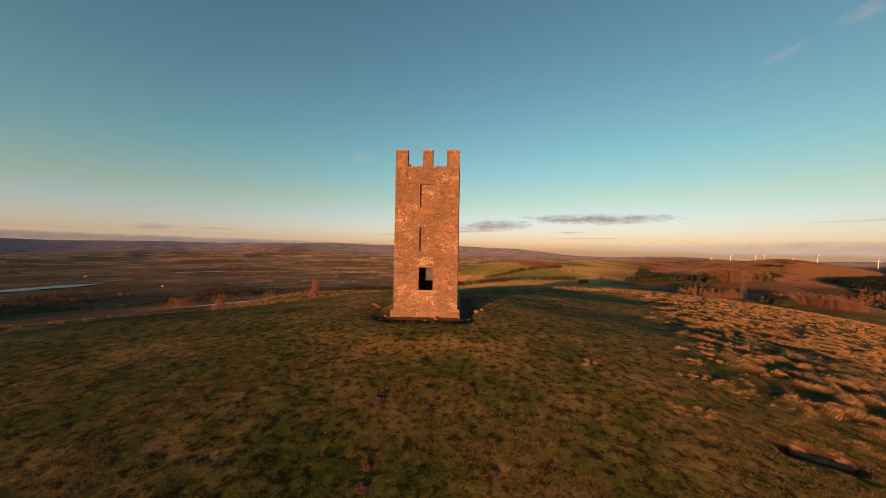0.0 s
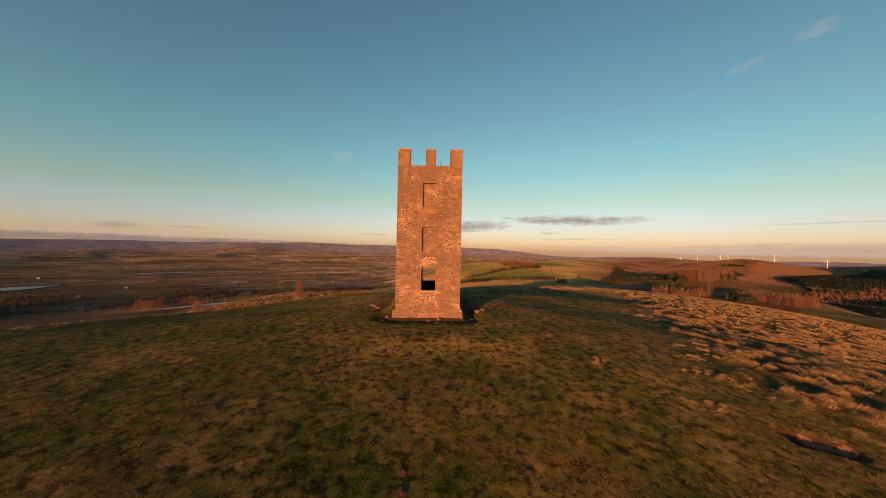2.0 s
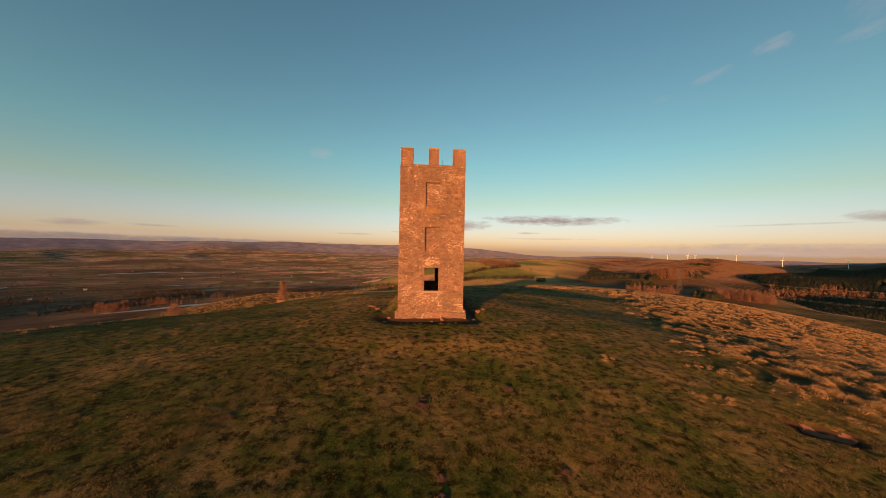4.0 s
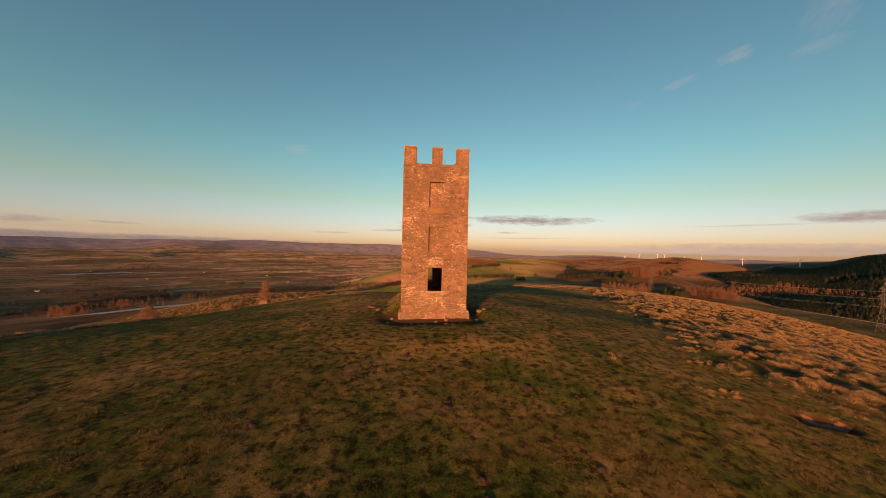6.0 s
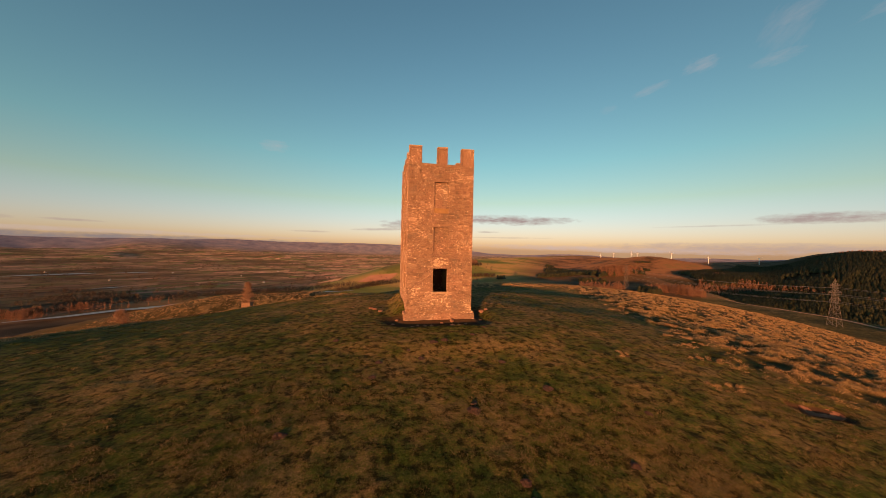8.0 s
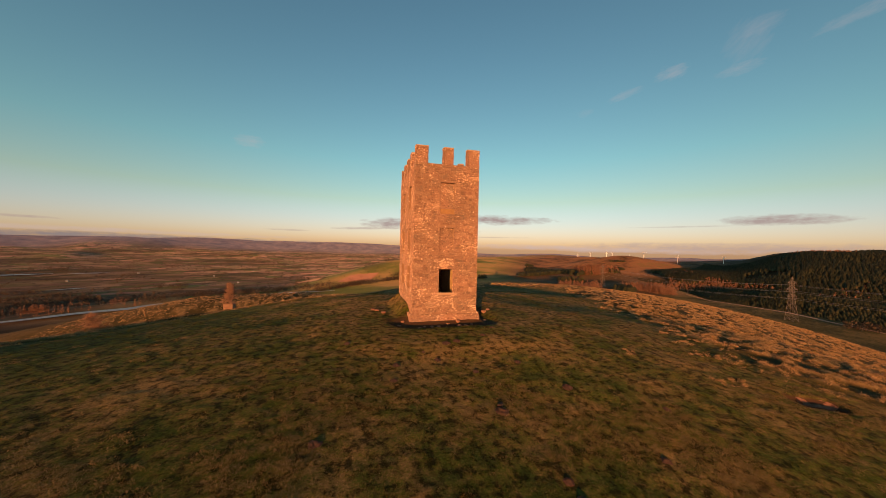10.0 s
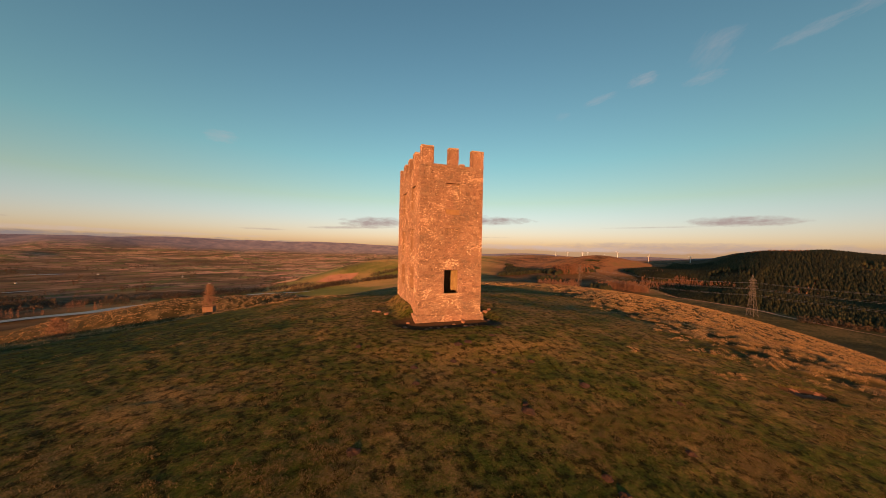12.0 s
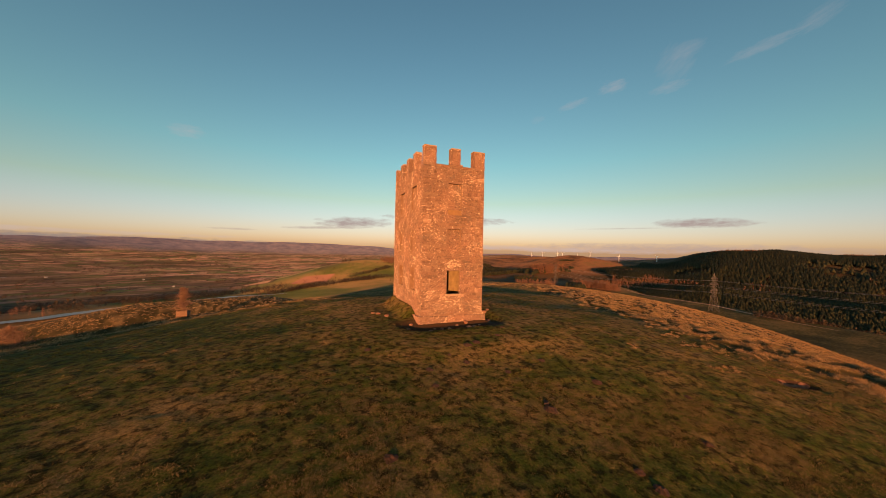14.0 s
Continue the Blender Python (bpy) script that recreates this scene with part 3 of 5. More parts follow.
# ---- ground: one sheet out to the horizon ----
def build_ground():
    turns = 640
    rings = np.concatenate([[0.001], np.arange(0.17, 42, 0.165), 42 * 1.0335 ** np.arange(0, 145)])
    rings = rings[rings < 4880]
    q = np.linspace(0, 2 * math.pi, turns, endpoint=False)
    x = -6 + rings[:, None] * np.sin(q)[None, :]
    y = 17 + rings[:, None] * np.cos(q)[None, :]
    z = land(x, y)
    verts = np.stack([x, y, z], -1).reshape(-1, 3)
    i, j = np.meshgrid(np.arange(len(rings) - 1), np.arange(turns), indexing="ij")
    a, b = i * turns + j, i * turns + (j + 1) % turns
    faces = np.stack([a, a + turns, b + turns, b], -1).reshape(-1, 4)
    ob = sheet_from("ground", verts, faces, M_GROUND)
    me = ob.data
    me.polygons.foreach_set("use_smooth", np.ones(len(me.polygons), bool))
    x, y = verts[:, 0], verts[:, 1]
    d, a = np.hypot(x + 5, y), np.degrees(np.arctan2(x + 5, y))
    s = 0.707 * (x + 61) - 0.707 * (y - 998)
    stretch = 1 + (d / 2800) ** 2.2
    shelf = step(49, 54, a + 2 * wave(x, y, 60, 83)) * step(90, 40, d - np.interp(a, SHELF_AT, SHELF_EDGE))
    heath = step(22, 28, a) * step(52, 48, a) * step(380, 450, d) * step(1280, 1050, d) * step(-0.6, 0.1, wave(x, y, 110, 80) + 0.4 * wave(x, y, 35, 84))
    # wood also carries painted shade for the valley behind the shelf edge
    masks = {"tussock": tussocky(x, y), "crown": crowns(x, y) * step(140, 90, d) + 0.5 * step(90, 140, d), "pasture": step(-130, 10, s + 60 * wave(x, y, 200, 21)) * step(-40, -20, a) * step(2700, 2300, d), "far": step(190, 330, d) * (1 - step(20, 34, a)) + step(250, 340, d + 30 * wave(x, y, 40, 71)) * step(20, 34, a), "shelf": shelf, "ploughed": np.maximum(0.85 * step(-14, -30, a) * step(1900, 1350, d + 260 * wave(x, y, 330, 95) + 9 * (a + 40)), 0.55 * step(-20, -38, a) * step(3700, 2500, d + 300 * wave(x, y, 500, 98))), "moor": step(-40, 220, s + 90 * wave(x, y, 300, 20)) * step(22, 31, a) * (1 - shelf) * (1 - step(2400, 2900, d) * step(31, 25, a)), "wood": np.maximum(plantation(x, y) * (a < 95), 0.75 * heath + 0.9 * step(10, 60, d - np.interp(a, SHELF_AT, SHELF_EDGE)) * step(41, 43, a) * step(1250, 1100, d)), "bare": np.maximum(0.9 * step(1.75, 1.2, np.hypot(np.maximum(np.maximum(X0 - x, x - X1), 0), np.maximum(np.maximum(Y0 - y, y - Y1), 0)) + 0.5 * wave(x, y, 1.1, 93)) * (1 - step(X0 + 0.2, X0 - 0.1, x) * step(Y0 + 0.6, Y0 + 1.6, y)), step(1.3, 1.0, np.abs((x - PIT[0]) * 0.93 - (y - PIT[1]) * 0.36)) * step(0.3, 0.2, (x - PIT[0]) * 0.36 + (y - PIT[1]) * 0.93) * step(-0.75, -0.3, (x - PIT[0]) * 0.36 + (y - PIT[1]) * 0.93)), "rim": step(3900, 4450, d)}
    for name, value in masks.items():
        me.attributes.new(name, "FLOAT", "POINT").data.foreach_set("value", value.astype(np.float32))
    plain = np.stack([(x * 0.8 + y * 0.6) * stretch, (y * 0.8 - x * 0.6) * stretch * 1.5, x * 0], -1)
    me.attributes.new("plain", "FLOAT_VECTOR", "POINT").data.foreach_set("vector", plain.astype(np.float32).ravel())
    return tagged(ob, "grassy hilltop falling to farmland and hills", "ground", kind="structure")


ground = build_ground()


# ---- the tower ----
tower = root("stone_tower", 0.5 * (X0 + X1), Y0, 0, "roofless sandstone folly tower with battlements, on a grassy hilltop", "tower")
CX, CY, CZ = 0.5 * (X0 + X1), Y0, 0.0
THICK, DEEP = 0.72, 0.2
PARAPET, CROWN = 11.36, 12.62


def wall_bm(length, top, holes, bottom=-0.6, THICK=THICK):
    """A wall along u, outer face at w=0 and solid inwards; holes are (u0, u1, v0, v1, depth), depth None going right through."""
    us = sorted({0.0, length, *(h[0] for h in holes), *(h[1] for h in holes)})
    vs = sorted({bottom, top, *(h[2] for h in holes), *(h[3] for h in holes)})
    start = {}
    for i, (u0, u1) in enumerate(zip(us, us[1:])):
        for j, (v0, v1) in enumerate(zip(vs, vs[1:])):
            start[i, j] = 0.0
            for h in holes:
                if h[0] < 0.5 * (u0 + u1) < h[1] and h[2] < 0.5 * (v0 + v1) < h[3]:
                    start[i, j] = THICK if h[4] is None else h[4]
    bm = bmesh.new()
    quad = lambda *c: bm.faces.new([bm.verts.new(p) for p in c])
    for (i, j), w in start.items():
        u0, u1, v0, v1 = us[i], us[i + 1], vs[j], vs[j + 1]
        if w < THICK:
            quad((u0, w, v0), (u1, w, v0), (u1, w, v1), (u0, w, v1))
            quad((u0, THICK, v0), (u0, THICK, v1), (u1, THICK, v1), (u1, THICK, v0))
        for (di, dj), (a, b) in (((1, 0), ((u1, v0), (u1, v1))), ((0, 1), ((u0, v1), (u1, v1))), ((-1, 0), ((u0, v0), (u0, v1))), ((0, -1), ((u0, v0), (u1, v0)))):
            other = start.get((i + di, j + dj), THICK)
            if other > w:
                quad((a[0], w, a[1]), (b[0], w, b[1]), (b[0], other, b[1]), (a[0], other, a[1]))
    bmesh.ops.remove_doubles(bm, verts=bm.verts, dist=0.0005)
    bmesh.ops.recalc_face_normals(bm, faces=bm.faces)
    return bm


FACES = {  # outward faces as (origin, along, inward, length)
    "front": (Vector((X0, Y0, 0)), Vector((1, 0, 0)), Vector((0, 1, 0)), X1 - X0),
    "left": (Vector((X0, Y1, 0)), Vector((0, -1, 0)), Vector((1, 0, 0)), Y1 - Y0),
    "right": (Vector((X1, Y0, 0)), Vector((0, 1, 0)), Vector((-1, 0, 0)), Y1 - Y0),
    "back": (Vector((X1, Y1, 0)), Vector((-1, 0, 0)), Vector((0, -1, 0)), X1 - X0),
}


def place_on(face):
    o, along, inward, _ = FACES[face]
    o = o - Vector((CX, CY, CZ))
    return Matrix(((along.x, inward.x, 0, o.x), (along.y, inward.y, 0, o.y), (0, 0, 1, o.z), (0, 0, 0, 1)))


# openings on the two seen faces, and the far window that shows daylight
W0, W1 = -5.75 - X0, -4.68 - X0
HOLES = {
    "front": [(W0, W1, 2.0, 3.73, None), (W0, W1, 4.96, 6.76, DEEP), (W0, W1, 8.31, 10.1, DEEP)],
    "left": [(Y1 - b, Y1 - a, v0, v1, dep) for a, b in ((24.75, 26.15), (28.2, 29.6)) for v0, v1, dep in ((2.1, 3.82, 0.32), (4.96, 6.76, 0.16), (8.31, 10.1, 0.16))],
    "right": [(1.6, 3.0, 2.1, 3.82, 0.13), (5.0, 6.4, 2.1, 3.82, 0.13)],
    "back": [(X1 + 4.62, X1 + 6.15, 1.95, 3.75, None)],
}
walls = {}
for face in FACES:
    length = FACES[face][3]
    bm = wall_bm(length, PARAPET, HOLES[face], THICK=0.24 if face == "front" else THICK)
    if face in ("left", "right"):
        # butt against the end walls instead of running through them
        for v in bm.verts:
            v.co.x = min(max(v.co.x, 0.003), length - 0.003)
            if v.co.y < 0.001:
                v.co.y = 0.003
            v.co.z = min(v.co.z, PARAPET - 0.004)
    bm.transform(place_on(face))
    walls[face] = part("wall_" + face, bm, M_MORTAR, tower)

# roof deck inside the parapet and upper floor, unseen, added to keep the room dark
bm = bmesh.new()
box(bm, X0 + 0.5 - CX, X1 - 0.5 - CX, 0.5, Y1 - Y0 - 0.5, 10.55, 10.75)
part("roof_deck", bm, M_MORTAR, tower)
bm = bmesh.new()
box(bm, X0 + 0.6 - CX, X1 - 0.6 - CX, 0.6, Y1 - Y0 - 0.6, 4.35, 4.5)
part("upper_floor", bm, M_INNER, tower)
bm = bmesh.new()
box(bm, X1 - THICK - 0.03 - CX, X1 - THICK + 0.02 - CX, THICK + 0.01, Y1 - Y0 - THICK - 0.01, 0.05, 4.34)
part("inner_plaster", bm, M_INNER, tower, "ochre plaster on the inner wall")
bm = bmesh.new()
box(bm, X0 + 0.5 - CX, X1 - 0.5 - CX, 0.5, Y1 - Y0 - 0.5, -0.05, 0.12)
part("earth_floor", bm, M_EARTH, tower)

# coping ledge under the battlements
for face in FACES:
    L = FACES[face][3]
    bm = bmesh.new()
    ins = 0.0 if face in ("front", "back") else 0.014
    box(bm, -0.012 + 2 * ins, L + 0.012 - 2 * ins, -0.014, 0.5, PARAPET, PARAPET + 0.075, 0.012)
    bm.transform(place_on(face))
    part("coping", bm, M_RUBBLE, tower, "worn coping course")


def merlon(face, u0, u1, deep=0.46):
    """An upright of the battlements: a block with a raised margin round a sunk panel, and a capstone."""
    bm = bmesh.new()
    z0 = PARAPET + 0.075
    box(bm, u0 + 0.015, u1 - 0.015, 0.012, deep - 0.012, z0, CROWN, 0.012)
    for a, b, c, d in ((u0, u0 + 0.11, z0, CROWN), (u1 - 0.11, u1, z0, CROWN)):
        box(bm, a, b, -0.012, deep, c, d, 0.012)
    box(bm, u0 + 0.113, u1 - 0.113, -0.01, deep - 0.003, CROWN - 0.14, CROWN, 0.01)
    bmesh.ops.subdivide_edges(bm, edges=[e for e in bm.edges if e.calc_length() > 0.5], cuts=3)
    for v in bm.verts:
        j = 0.014
        v.co += Vector((random.uniform(-j, j), random.uniform(-j, j), random.uniform(-j, j) if v.co.z > z0 + 0.05 else 0))
    bm.transform(place_on(face))
    body = part("merlon", bm, M_RUBBLE, tower)
    bm = bmesh.new()
    box(bm, u0 - 0.015, u1 + 0.015, -0.02, deep + 0.015, CROWN + 0.002, CROWN + 0.09, 0.025)
    for v in bm.verts:
        v.co.z += random.uniform(-0.012, 0.012) if v.co.z > CROWN + 0.05 else 0
    bm.transform(place_on(face))
    part("capstone", bm, M_PALESTONE, body)


LW, LD = X1 - X0, Y1 - Y0
for face in ("front", "back"):
    for u0, u1 in ((0.0, 0.93), (2.08, 2.84), (LW - 0.95, LW)):
        merlon(face, u0, u1)
for face in ("left", "right"):
    for c in (2.35, 4.28, 6.22) if face == "left" else (4.28, 6.22):      # one has fallen
        merlon(face, c - 0.4, c + 0.4)

# plinth blocks
for face in ("front", "left", "right", "back"):
    L = FACES[face][3]
    u, end_u = (-0.2, L + 0.2) if face in ("front", "back") else (0.003, L - 0.003)
    while u < end_u - 0.05:
        w = random.uniform(0.45, 0.85)
        if end_u - (u + w) < 0.4:
            w = end_u - u
        bm = bmesh.new()
        box(bm, u + 0.002, u + w - 0.002, -0.17 + random.uniform(-0.012, 0.012), 0.25, -0.5, 0.46 + random.uniform(-0.09, 0.09), 0.012)
        bmesh.ops.subdivide_edges(bm, edges=[e for e in bm.edges if e.calc_length() > 0.3], cuts=2)
        for v in bm.verts:
            v.co += Vector((random.uniform(-0.012, 0.012), random.uniform(-0.04, 0.035), random.uniform(-0.045, 0.045)))
        bm.transform(place_on(face))
        part("plinth_block", bm, M_RUBBLE, tower)
        u += w

# dressed stone round the openings of the front, and the relieving stones over the lower one
for v0, v1, through_hole in ((2.0, 3.73, True), (4.96, 6.76, False), (8.31, 10.1, False)):
    proud = -0.036 if through_hole else -0.028
    for u0, u1, a, b, name in ((W0 - 0.10, W0, v0, v1, "jamb"), (W1, W1 + 0.10, v0, v1, "jamb"), (W0 - 0.14, W1 + 0.14, v1, v1 + (0.2 if through_hole else 0.13), "lintel"), (W0 - 0.12, W1 + 0.12, v0 - 0.14, v0, "sill")):
        bm = bmesh.new()
        box(bm, u0 + 0.003, u1 - 0.003, proud - (0.015 if name == "sill" else 0.0), 0.10 if not through_hole else 0.2, a + 0.003, b - 0.003, 0.01)
        bm.transform(place_on("front"))
        part(name, bm, M_PALESTONE if name == "sill" and through_hole else M_RUBBLE, walls["front"])
    if not through_hole:
        bm = bmesh.new()
        box(bm, W0 + 0.004, W1 - 0.004, DEEP - 0.03, DEEP + 0.1, v0 + 0.004, v1 - 0.004)
        bm.transform(place_on("front"))
        part("blocking_panel", bm, M_RUBBLE, walls["front"], "blocked window filled flat with stone")
bm = bmesh.new()
box(bm, W0, W1, -0.05, 0.1, 7.80, 8.165, 0.015)
bm.transform(place_on("front"))
part("lichen_block", bm, M_LICHEN, walls["front"], "stone block covered in orange lichen")
rnd = random.Random(5)
for k in range(26):
    bm = bmesh.new()
    q, r = rnd.uniform(0, math.pi), math.sqrt(rnd.random())
    u, v, w, h = 0.5 * (W0 + W1) + 0.56 * r * math.cos(q), 3.98 + 0.5 * r * math.sin(q), rnd.uniform(0.07, 0.16), rnd.uniform(0.05, 0.11)
    box(bm, u - w / 2, u + w / 2, -0.046 - 0.0009 * k, 0.1, v, v + h, 0.015)
    for c in bm.verts:
        c.co += Vector((rnd.uniform(-0.015, 0.015), 0, rnd.uniform(-0.015, 0.015)))
    bm.transform(place_on("front"))
    part("relieving_stone", bm, M_LIME, walls["front"])

# two thin aerials behind the battlements
for x, y, tall in ((-4.48, 24.6, 0.8), (-4.3, 24.7, 0.4)):
    bm = bmesh.new()
    rod(bm, (x - CX, y - CY, 10.75), (x - CX, y - CY, 11.45 + tall), 0.014, 0.01, 5)
    part("aerial", bm, M_STEEL, tower, "thin metal aerial")


# rubble facing: coursed stones standing proud of the mortar, on the two faces that the walk sees
def unit_stone(k):
    rnd = random.Random(100 + k)
    bm = bmesh.new()
    jit = lambda s: rnd.uniform(-s, s)
    back = [bm.verts.new((x + jit(0.025), 1.0, z + jit(0.05))) for x, z in ((0, 0), (1, 0), (1, 1), (0, 1))]
    mid = [bm.verts.new((x + jit(0.03), 0.42 + jit(0.1), z + jit(0.06))) for x, z in ((0.01, 0.02), (0.99, 0.02), (0.99, 0.98), (0.01, 0.98))]
    top = [bm.verts.new((x + jit(0.05), 0.08 + jit(0.08), z + jit(0.06))) for x, z in ((0.09, 0.14), (0.91, 0.14), (0.91, 0.86), (0.09, 0.86))]
    for a, b in ((back, mid), (mid, top)):
        for i in range(4):
            bm.faces.new((a[i], a[(i + 1) % 4], b[(i + 1) % 4], b[i]))
    bm.faces.new(top)
    bmesh.ops.recalc_face_normals(bm, faces=bm.faces)
    return bm


STONES = []
for k in range(14):
    bm = unit_stone(k)
    me = bpy.data.meshes.new("stone")
    bm.to_mesh(me)
    bm.free()
    me.materials.append(M_STONE)
    STONES.append(me)


def coursed(face, rnd):
    """The stones of one face as (u, v, wide, tall, proud), leaving the openings free."""
    L, out, v = FACES[face][3], [], 0.58
    while v < PARAPET - 0.1:
        h = min(rnd.choice((0.12, 0.15, 0.17, 0.2, 0.24, 0.3)), PARAPET - v)
        cuts = [(-1.0, 0.0), (L, L + 1.0)] + [(a - 0.11, b + 0.11) for a, b, v0, v1, _ in HOLES[face] if v0 - 0.13 < v + h and v < v1 + 0.12]
        u, corner = 0.0, True
        while u < L - 0.02:
            w = rnd.uniform(0.5, 0.75) if corner and rnd.random() < 0.6 else rnd.uniform(0.16, 0.5)
            corner = False
            hit = [c for c in cuts if c[0] <= u + 0.02 < c[1]]
            if hit:
                u = hit[0][1]
                continue
            stop = min([c[0] for c in cuts if c[0] > u + 0.02] + [L])
            if stop - (u + w) < 0.16:
                w = stop - u
            if w > 0.04:
                lift = rnd.uniform(-0.045, 0.045) if 0.7 < v < PARAPET - 0.4 else 0.0
                out.append((u + 0.006, v + 0.006 + lift, w - 0.012, h - 0.01, rnd.uniform(0.012, 0.045)))
            u += w
        v += h
    return out


def face_stones(face, low, up, rnd):
    """Stones between the two heights are parts (300 at most), the others one joined mesh."""
    m, wall = place_on(face), walls[face]
    loose, fixed = [], bmesh.new()
    some = coursed(face, rnd)
    for k, (u, v, w, h, proud) in enumerate(some):
        t = m @ Matrix.Translation((u, -proud, v)) @ Matrix.Diagonal((w, proud + 0.012, h, 1))
        if low <= v <= up and len(loose) < 300:
            ob = new("stone", STONES[rnd.randrange(len(STONES))])
            ob.parent, ob.matrix_basis = wall, t
            loose.append(ob)
        else:
            bm = unit_stone(rnd.randrange(60))
            bm.transform(t)
            me = bpy.data.meshes.new("scrap")
            bm.to_mesh(me)
            bm.free()
            fixed.from_mesh(me)
            bpy.data.meshes.remove(me)
    tagged(part("rubble_facing", fixed, M_RUBBLE, wall, "small uneven sandstone rubble"), kind="stuff")


# ---- things at the tower's foot and on the turf ----
def rock(name, x, y, size, seed, label, category, group="", mat=None, sink=0.1):
    rnd = random.Random(seed)
    bm = bmesh.new()
    bmesh.ops.create_icosphere(bm, subdivisions=2, radius=1)
    for v in bm.verts:
        n = v.co.normalized()
        v.co *= 0.8 + 0.35 * noise.noise(n * 1.3 + Vector((seed * 3.1, 0, 0))) + 0.12 * noise.noise(n * 3.7 + Vector((0, seed * 1.7, 0)))
        v.co.x, v.co.y, v.co.z = v.co.x * size[0], v.co.y * size[1], v.co.z * size[2]
        if v.co.z > size[2] * 0.5:
            v.co.z = size[2] * 0.5 + 0.4 * (v.co.z - size[2] * 0.5)
    me = bpy.data.meshes.new(name)
    bm.to_mesh(me)
    bm.free()
    me.materials.append(mat or M_ROCK)
    ob = new(name, me)
    ob.matrix_basis = pose(x, y, height(x, y) + size[2] * (0.5 - sink), rnd.uniform(-8, 8), rnd.uniform(-8, 8), rnd.uniform(0, 360))
    return tagged(ob, label, category, group)


for k, (x, y, s) in enumerate(((-5.97, 21.85, 0.2), (-6.38, 22.2, 0.15), (-7.3, 21.95, 0.18), (-4.5, 21.8, 0.24), (-3.95, 22.1, 0.2), (-5.15, 22.5, 0.15), (-9.95, 26.9, 0.24), (-10.3, 27.3, 0.22), (-9.5, 25.9, 0.26), (-3.4, 22.35, 0.14), (-6.9, 22.3, 0.12), (-1.9, 23.6, 0.2), (-1.2, 25.6, 0.32), (-0.7, 25.9, 0.22), (-8.3, 23.4, 0.2), (-8.6, 22.9, 0.16))):
    rock("fallen_stone", x, y, (1.1 * s, 0.8 * s, s * 0.55), k + 1, "weathered sandstone block fallen beside the tower", "stone", "fallen stones at the tower")
rock("fallen_stone", -4.35, 22.72, (0.36, 0.2, 0.16), 77, "weathered sandstone block leaning against the tower plinth", "stone", "fallen stones at the tower", M_ROCK)


def mole_hill(x, y, r, seed):
    """A low heap of crumbly earth."""
    bm, rings = bmesh.new(), []
    for i in range(7):
        ring = []
        for k in range(18):
            q, f = 2 * math.pi * k / 18, (i + 0.15) / 6.15
            s = r * f * (1 + 0.3 * noise.noise(Vector((math.cos(q) * 1.3, math.sin(q) * 1.3, seed))))
            p = Vector((s * math.cos(q) * 11 + seed, s * math.sin(q) * 11, seed))
            ring.append(bm.verts.new((s * math.cos(q), s * math.sin(q), r * (0.30 * (1 - f ** 1.6) + 0.16 * noise.noise(p) * (1.1 - f)) + 0.025 * noise.noise(p * 2.3) - 0.03 * f)))
        rings.append(ring)
    for a, b in zip(rings, rings[1:]):
        for k in range(18):
            bm.faces.new((a[k], b[k], b[(k + 1) % 18], a[(k + 1) % 18]))
    bm.faces.new(rings[0])
    bmesh.ops.recalc_face_normals(bm, faces=bm.faces)
    ob = part("molehill", bm, M_EARTH, None)
    ob.matrix_basis = pose(x, y, height(x, y))
    tagged(ob, "low heap of dark crumbly earth in the turf", "molehill", "molehills on the turf")


for k, (x, y, r) in enumerate(((-9.75, 14.57, 0.22), (-7.36, 16.49, 0.24), (-3.83, 19.18, 0.26), (-6.44, 18.23, 0.3), (-5.74, 18.46, 0.3), (-9.5, 16.06, 0.26), (-3.25, 15.71, 0.22), (-2.11, 13.15, 0.3), (-12.49, 10.97, 0.26), (-7.93, 17.34, 0.14), (-5.26, 8.74, 0.2), (-5.8, 15.05, 0.2), (-11.9, 19.05, 0.24), (-1.5, 8.9, 0.22), (-5.25, 8.1, 0.24), (4.1, 15.6, 0.16), (-2.6, 20.6, 0.2), (1.0, 11.0, 0.2))):
    mole_hill(x, y, r, k + 1.0)

# the heap, with a dark lump standing in for the shaded burrow behind it
mole_hill(-5.85, 12.0, 0.34, 33.0)
rock("dark_burrow_mound", -5.72, 12.36, (0.24, 0.14, 0.12), 55, "dark earth lump standing in for the shaded hole behind a straw-covered heap", "mound", "", M_EARTH, 0.35)


